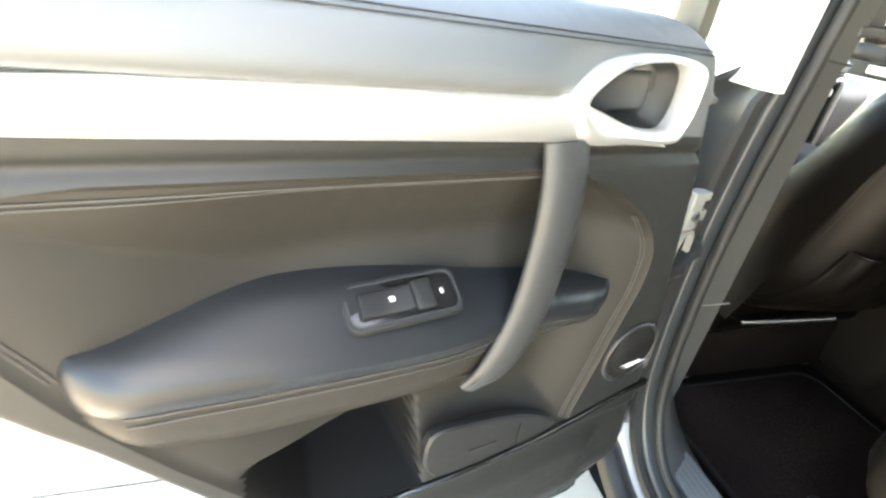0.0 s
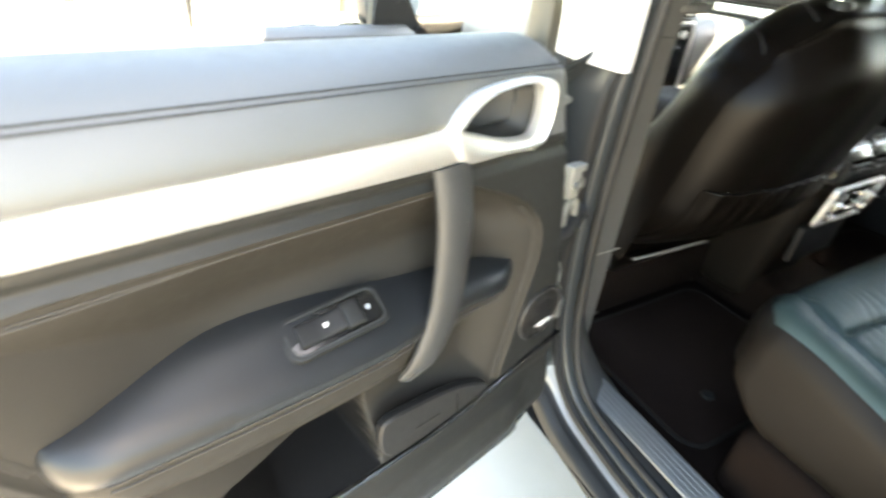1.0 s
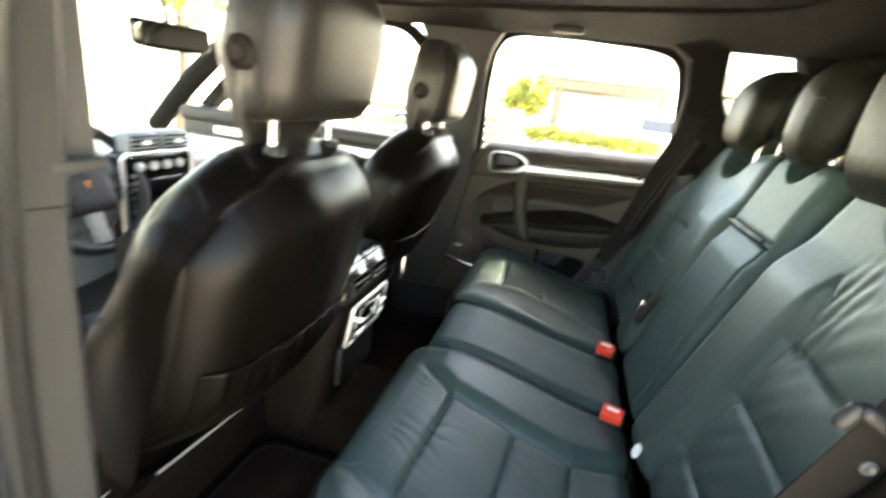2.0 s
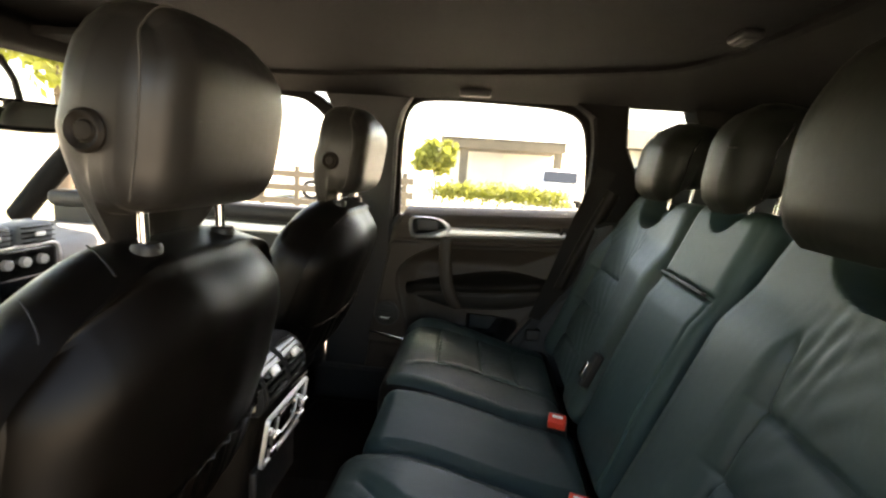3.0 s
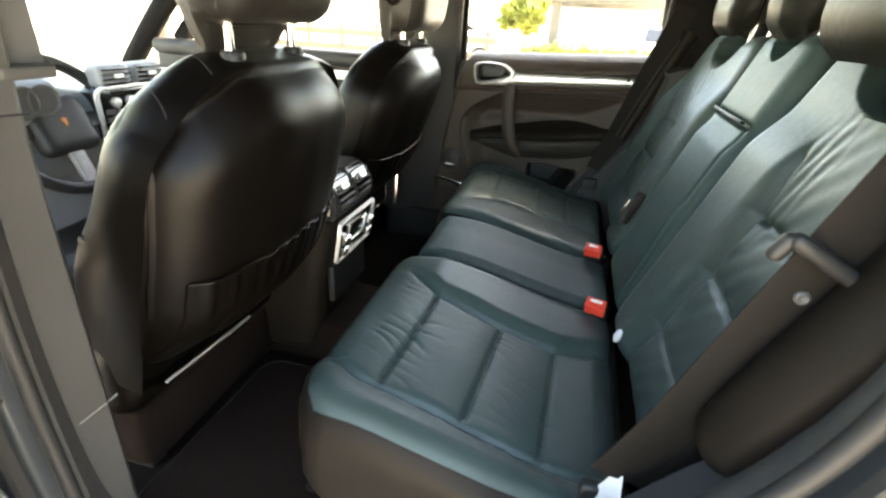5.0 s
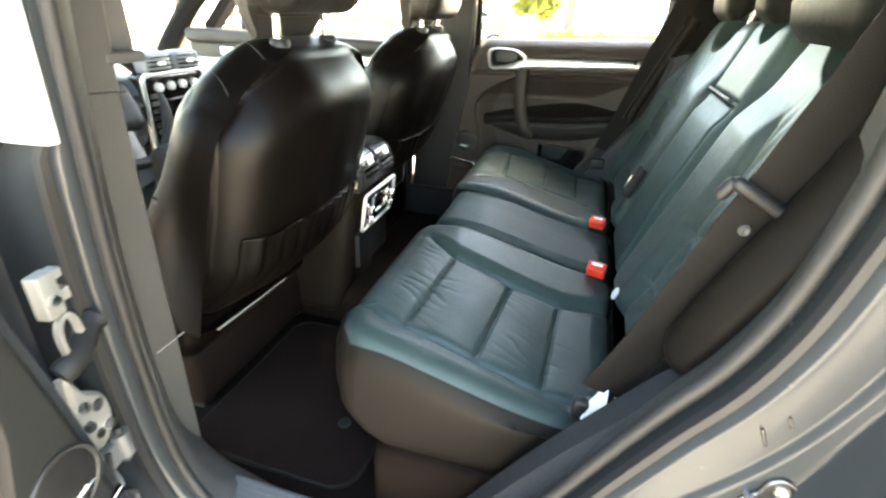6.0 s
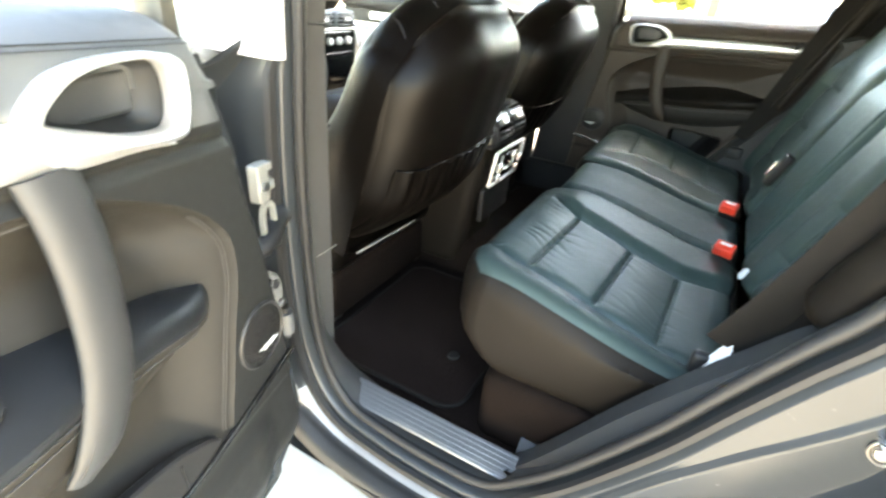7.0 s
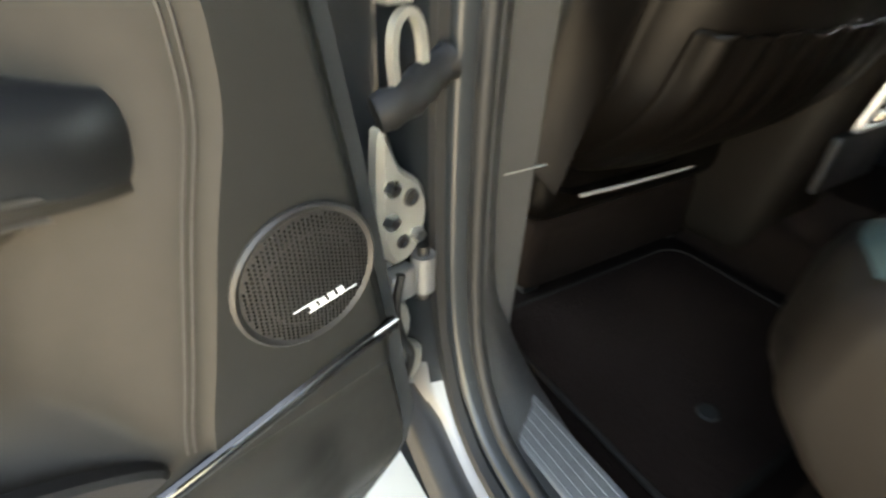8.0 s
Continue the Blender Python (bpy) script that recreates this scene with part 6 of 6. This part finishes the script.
def tree(x, y, h, spread, seed, trunk_r=0.13, label="leafy tree with a dark trunk beyond the car"):
    rng = np.random.default_rng(seed)
    t = thing("tree", label, "tree", pose(x, y, 0), group="trees")
    tp = curve([(0, 0, -0.1), (0.08, 0.05, h * 0.25), (-0.05, 0.1, h * 0.5), (0.1, 0.0, h * 0.8)], 16)
    shapes = [sweep(tp, circle(trunk_r, 10), up=(1, 0, 0), scale=np.linspace(1.2, 0.25, 16))]
    for k in range(7):
        a = k * 0.9 + rng.random()
        z0 = h * (0.35 + 0.06 * k)
        tip = np.array([math.cos(a) * spread * 0.7, math.sin(a) * spread * 0.7, z0 + h * 0.22])
        shapes.append(sweep(curve([(0, 0, z0), tip * (0.4, 0.4, 1) - (0, 0, h * 0.10), tip], 8), circle(trunk_r * 0.35, 6), up=(0.2, 0.1, 1), scale=np.linspace(1, 0.3, 8)))
    part("trunk", cat(*shapes), BARK, t)
    cl = [leaf_clumps(rng, (0, 0, h * 0.75), np.array([spread, spread, h * 0.3]), 2600, 0.11)]
    for k in range(6):
        a = rng.random() * 6.28
        cl.append(leaf_clumps(rng, (math.cos(a) * spread * 0.6, math.sin(a) * spread * 0.6, h * rng.uniform(0.5, 0.9)), np.array([spread * 0.5, spread * 0.5, h * 0.16]), 700, 0.10))
    part("crown", cat(*cl), LEAF, t, smooth=False, fix=False)
    return t


tree(-6.5, 6.5, 5.0, 2.0, 1)
tree(-9.0, 1.5, 5.5, 2.4, 2)
tree(-8.0, -6.5, 4.6, 2.0, 3)
tree(-5.5, -9.0, 5.2, 2.3, 4)
tree(-1.6, 18.0, 2.3, 0.9, 5, 0.05, "low yellow-green garden bush")
tree(-11.0, -3.0, 6.0, 2.6, 6)

# hedge in front of the carport
rng = np.random.default_rng(11)
hedge = thing("hedge", "clipped yellow-green hedge beside the parking bay", "hedge", pose(0.9, 14.5, 0))
part("stems", cat(*[tube(curve([(x, 0.1 * math.sin(9 * x), -0.05), (x + 0.08, 0.1, 0.35), (x - 0.05, -0.08, 0.75)], 6), 0.018, 5) for x in np.linspace(-1.9, 1.9, 16)]), BARK, hedge)
part("foliage", cat(*[leaf_clumps(rng, (x, 0, 0.55), np.array([0.55, 0.42, 0.45]), 420, 0.06) for x in np.linspace(-1.8, 1.8, 9)]), LEAF, hedge, smooth=False, fix=False)

# carport with a flat roof on posts, wall behind it
port = thing("carport", "flat-roofed carport on dark posts with a pale rear wall", "carport", pose(0.8, 25.5, 0))
rf = part("roof", rbox((0.3, 0, 2.50), (3.0, 2.6, 0.26), 0.03, 4), ROOF_TIMBER, port, "flat roof with a deep brown fascia")
part("gutter", tube([(-2.6, -2.64, 2.70), (3.2, -2.64, 2.70)], 0.05, 8), TRIM_GREY, rf)
for x in (-1.55, 3.0):
    part("post", rbox((x, -2.2, 1.1), (0.2, 0.16, 1.16), 0.02, 3), ROOF_TIMBER, port)
wl = part("rear_wall", rbox((0.3, 2.4, 1.1), (3.0, 0.12, 1.16), 0.02, 3), RENDER_WALL, port, "pale rendered wall")
part("wall_panel", rbox((-0.4, 2.27, 1.1), (0.9, 0.02, 1.1), 0.01, 3), CAR_WHITE, wl)
house = thing("house", "pale low house front across the drive", "house", pose(11.5, 30.0, 0))
part("wall", rbox((0, 0, 1.4), (4.0, 2.5, 1.42), 0.03, 3), RENDER_WALL, house)
part("roof", cat(solid(np.array([[(x, y, 2.8 + 1.3 * (1 - abs(y) / 3.1)) for y in (-3.1, 0, 3.1)] for x in (-4.4, 4.4)]), (0, 0, 0.12))), ROOF_TIMBER, house)
for x in (-2.2, 1.2):
    wd = part("window", rbox((x, -2.52, 1.5), (0.7, 0.03, 0.5), 0.01, 3), WHITE, house)
    part("pane", rbox((x, -2.56, 1.5), (0.62, 0.01, 0.42), 0.005, 2), DARK_GLASS, wd)


def parked_car(x, y, rz, paint, label):
    c = thing("parked_car", label, "car", pose(x, y, 0, 0, 0, rz), group="parked cars")
    prof = curve([(-2.1, 0.35), (-2.15, 0.6), (-1.95, 0.82), (-1.1, 0.92), (-0.5, 1.40), (0.6, 1.46), (1.35, 1.12), (2.0, 1.0), (2.15, 0.7), (2.1, 0.35)], 40)
    w = np.linspace(-0.85, 0.85, 11)
    b = np.array([[(px * (1 - 0.04 * abs(q) ** 3), q * (0.98 if pz < 0.95 else 0.98 - 0.30 * (pz - 0.95)), pz - 0.05 * abs(q) ** 4) for q in w] for px, pz in prof])
    body = part("body", solid(b, (0, 0, -0.02)), paint, c)
    for s in (-1, 1):
        part("body_side", moved(slab(np.concatenate([prof[:12], [(-1.0, 0.9), (1.3, 0.95)], prof[-10:]]), 0.80, 0.85, "y", 0.02), pose(0, 0, 0) if s > 0 else Matrix.Diagonal((1, -1, 1, 1))), paint, c)
        part("side_window", slab([(-0.95, 0.95), (-0.48, 1.32), (0.55, 1.38), (1.1, 1.05)], s * 0.74, s * 0.80, "y", 0.01), DARK_GLASS, c)
    part("windscreen", solid(np.array([[(-1.08 + 0.5 * t, q * 0.68, 0.95 + 0.42 * t) for q in (-1, -0.5, 0, 0.5, 1)] for t in (0, 0.5, 1)]), (-0.02, 0, 0.02)), DARK_GLASS, c)
    for wx in (-1.35, 1.3):
        for s in (-1, 1):
            ty = part("wheel", moved(lathe([(0.20, -0.09), (0.31, -0.09), (0.325, 0), (0.31, 0.09), (0.20, 0.09)], 24), pose(wx, s * 0.78, 0.315, 90)), RUBBER, c)
            part("rim", moved(lathe([(0.20, -0.095), (0.15, -0.10), (0.03, -0.085), (0.001, -0.085)], 20), pose(wx, s * 0.78, 0.315, 90 * s)), ALU, ty)
    for s in (-1, 1):
        part("headlight", rbox((-2.08, s * 0.6, 0.70), (0.05, 0.16, 0.06), 0.03, 4), WHITE, c)
    return c


parked_car(3.6, 20.5, 82, CAR_WHITE, "white parked car beside the hedge")
parked_car(-3.8, 15.0, 10, CAR_WHITE, "pale parked car across the drive")
# low fence and wall seen through the front windows
fence = thing("fence", "low timber fence across the drive", "fence", pose(-4.5, 9.5, 0))
for k in range(9):
    part("post", rbox((-3.2 + 0.8 * k, 0, 0.55), (0.05, 0.05, 0.58), 0.01, 3), ROOF_TIMBER, fence)
for z in (0.35, 0.65, 0.95):
    part("rail", rbox((0, -0.06, z), (3.4, 0.02, 0.07), 0.008, 3), ROOF_TIMBER, fence)
lawn = thing("lawn", "lawn beyond the concrete drive, paled for its overexposure", "lawn", pose(-10, 9, 0), kind="stuff")
part("turf", solid(np.array([[(x, y, 0.005) for y in np.linspace(-3, 9, 8)] for x in np.linspace(-9, 4, 8)]), (0, 0, 0.02)), GRASS, lawn)
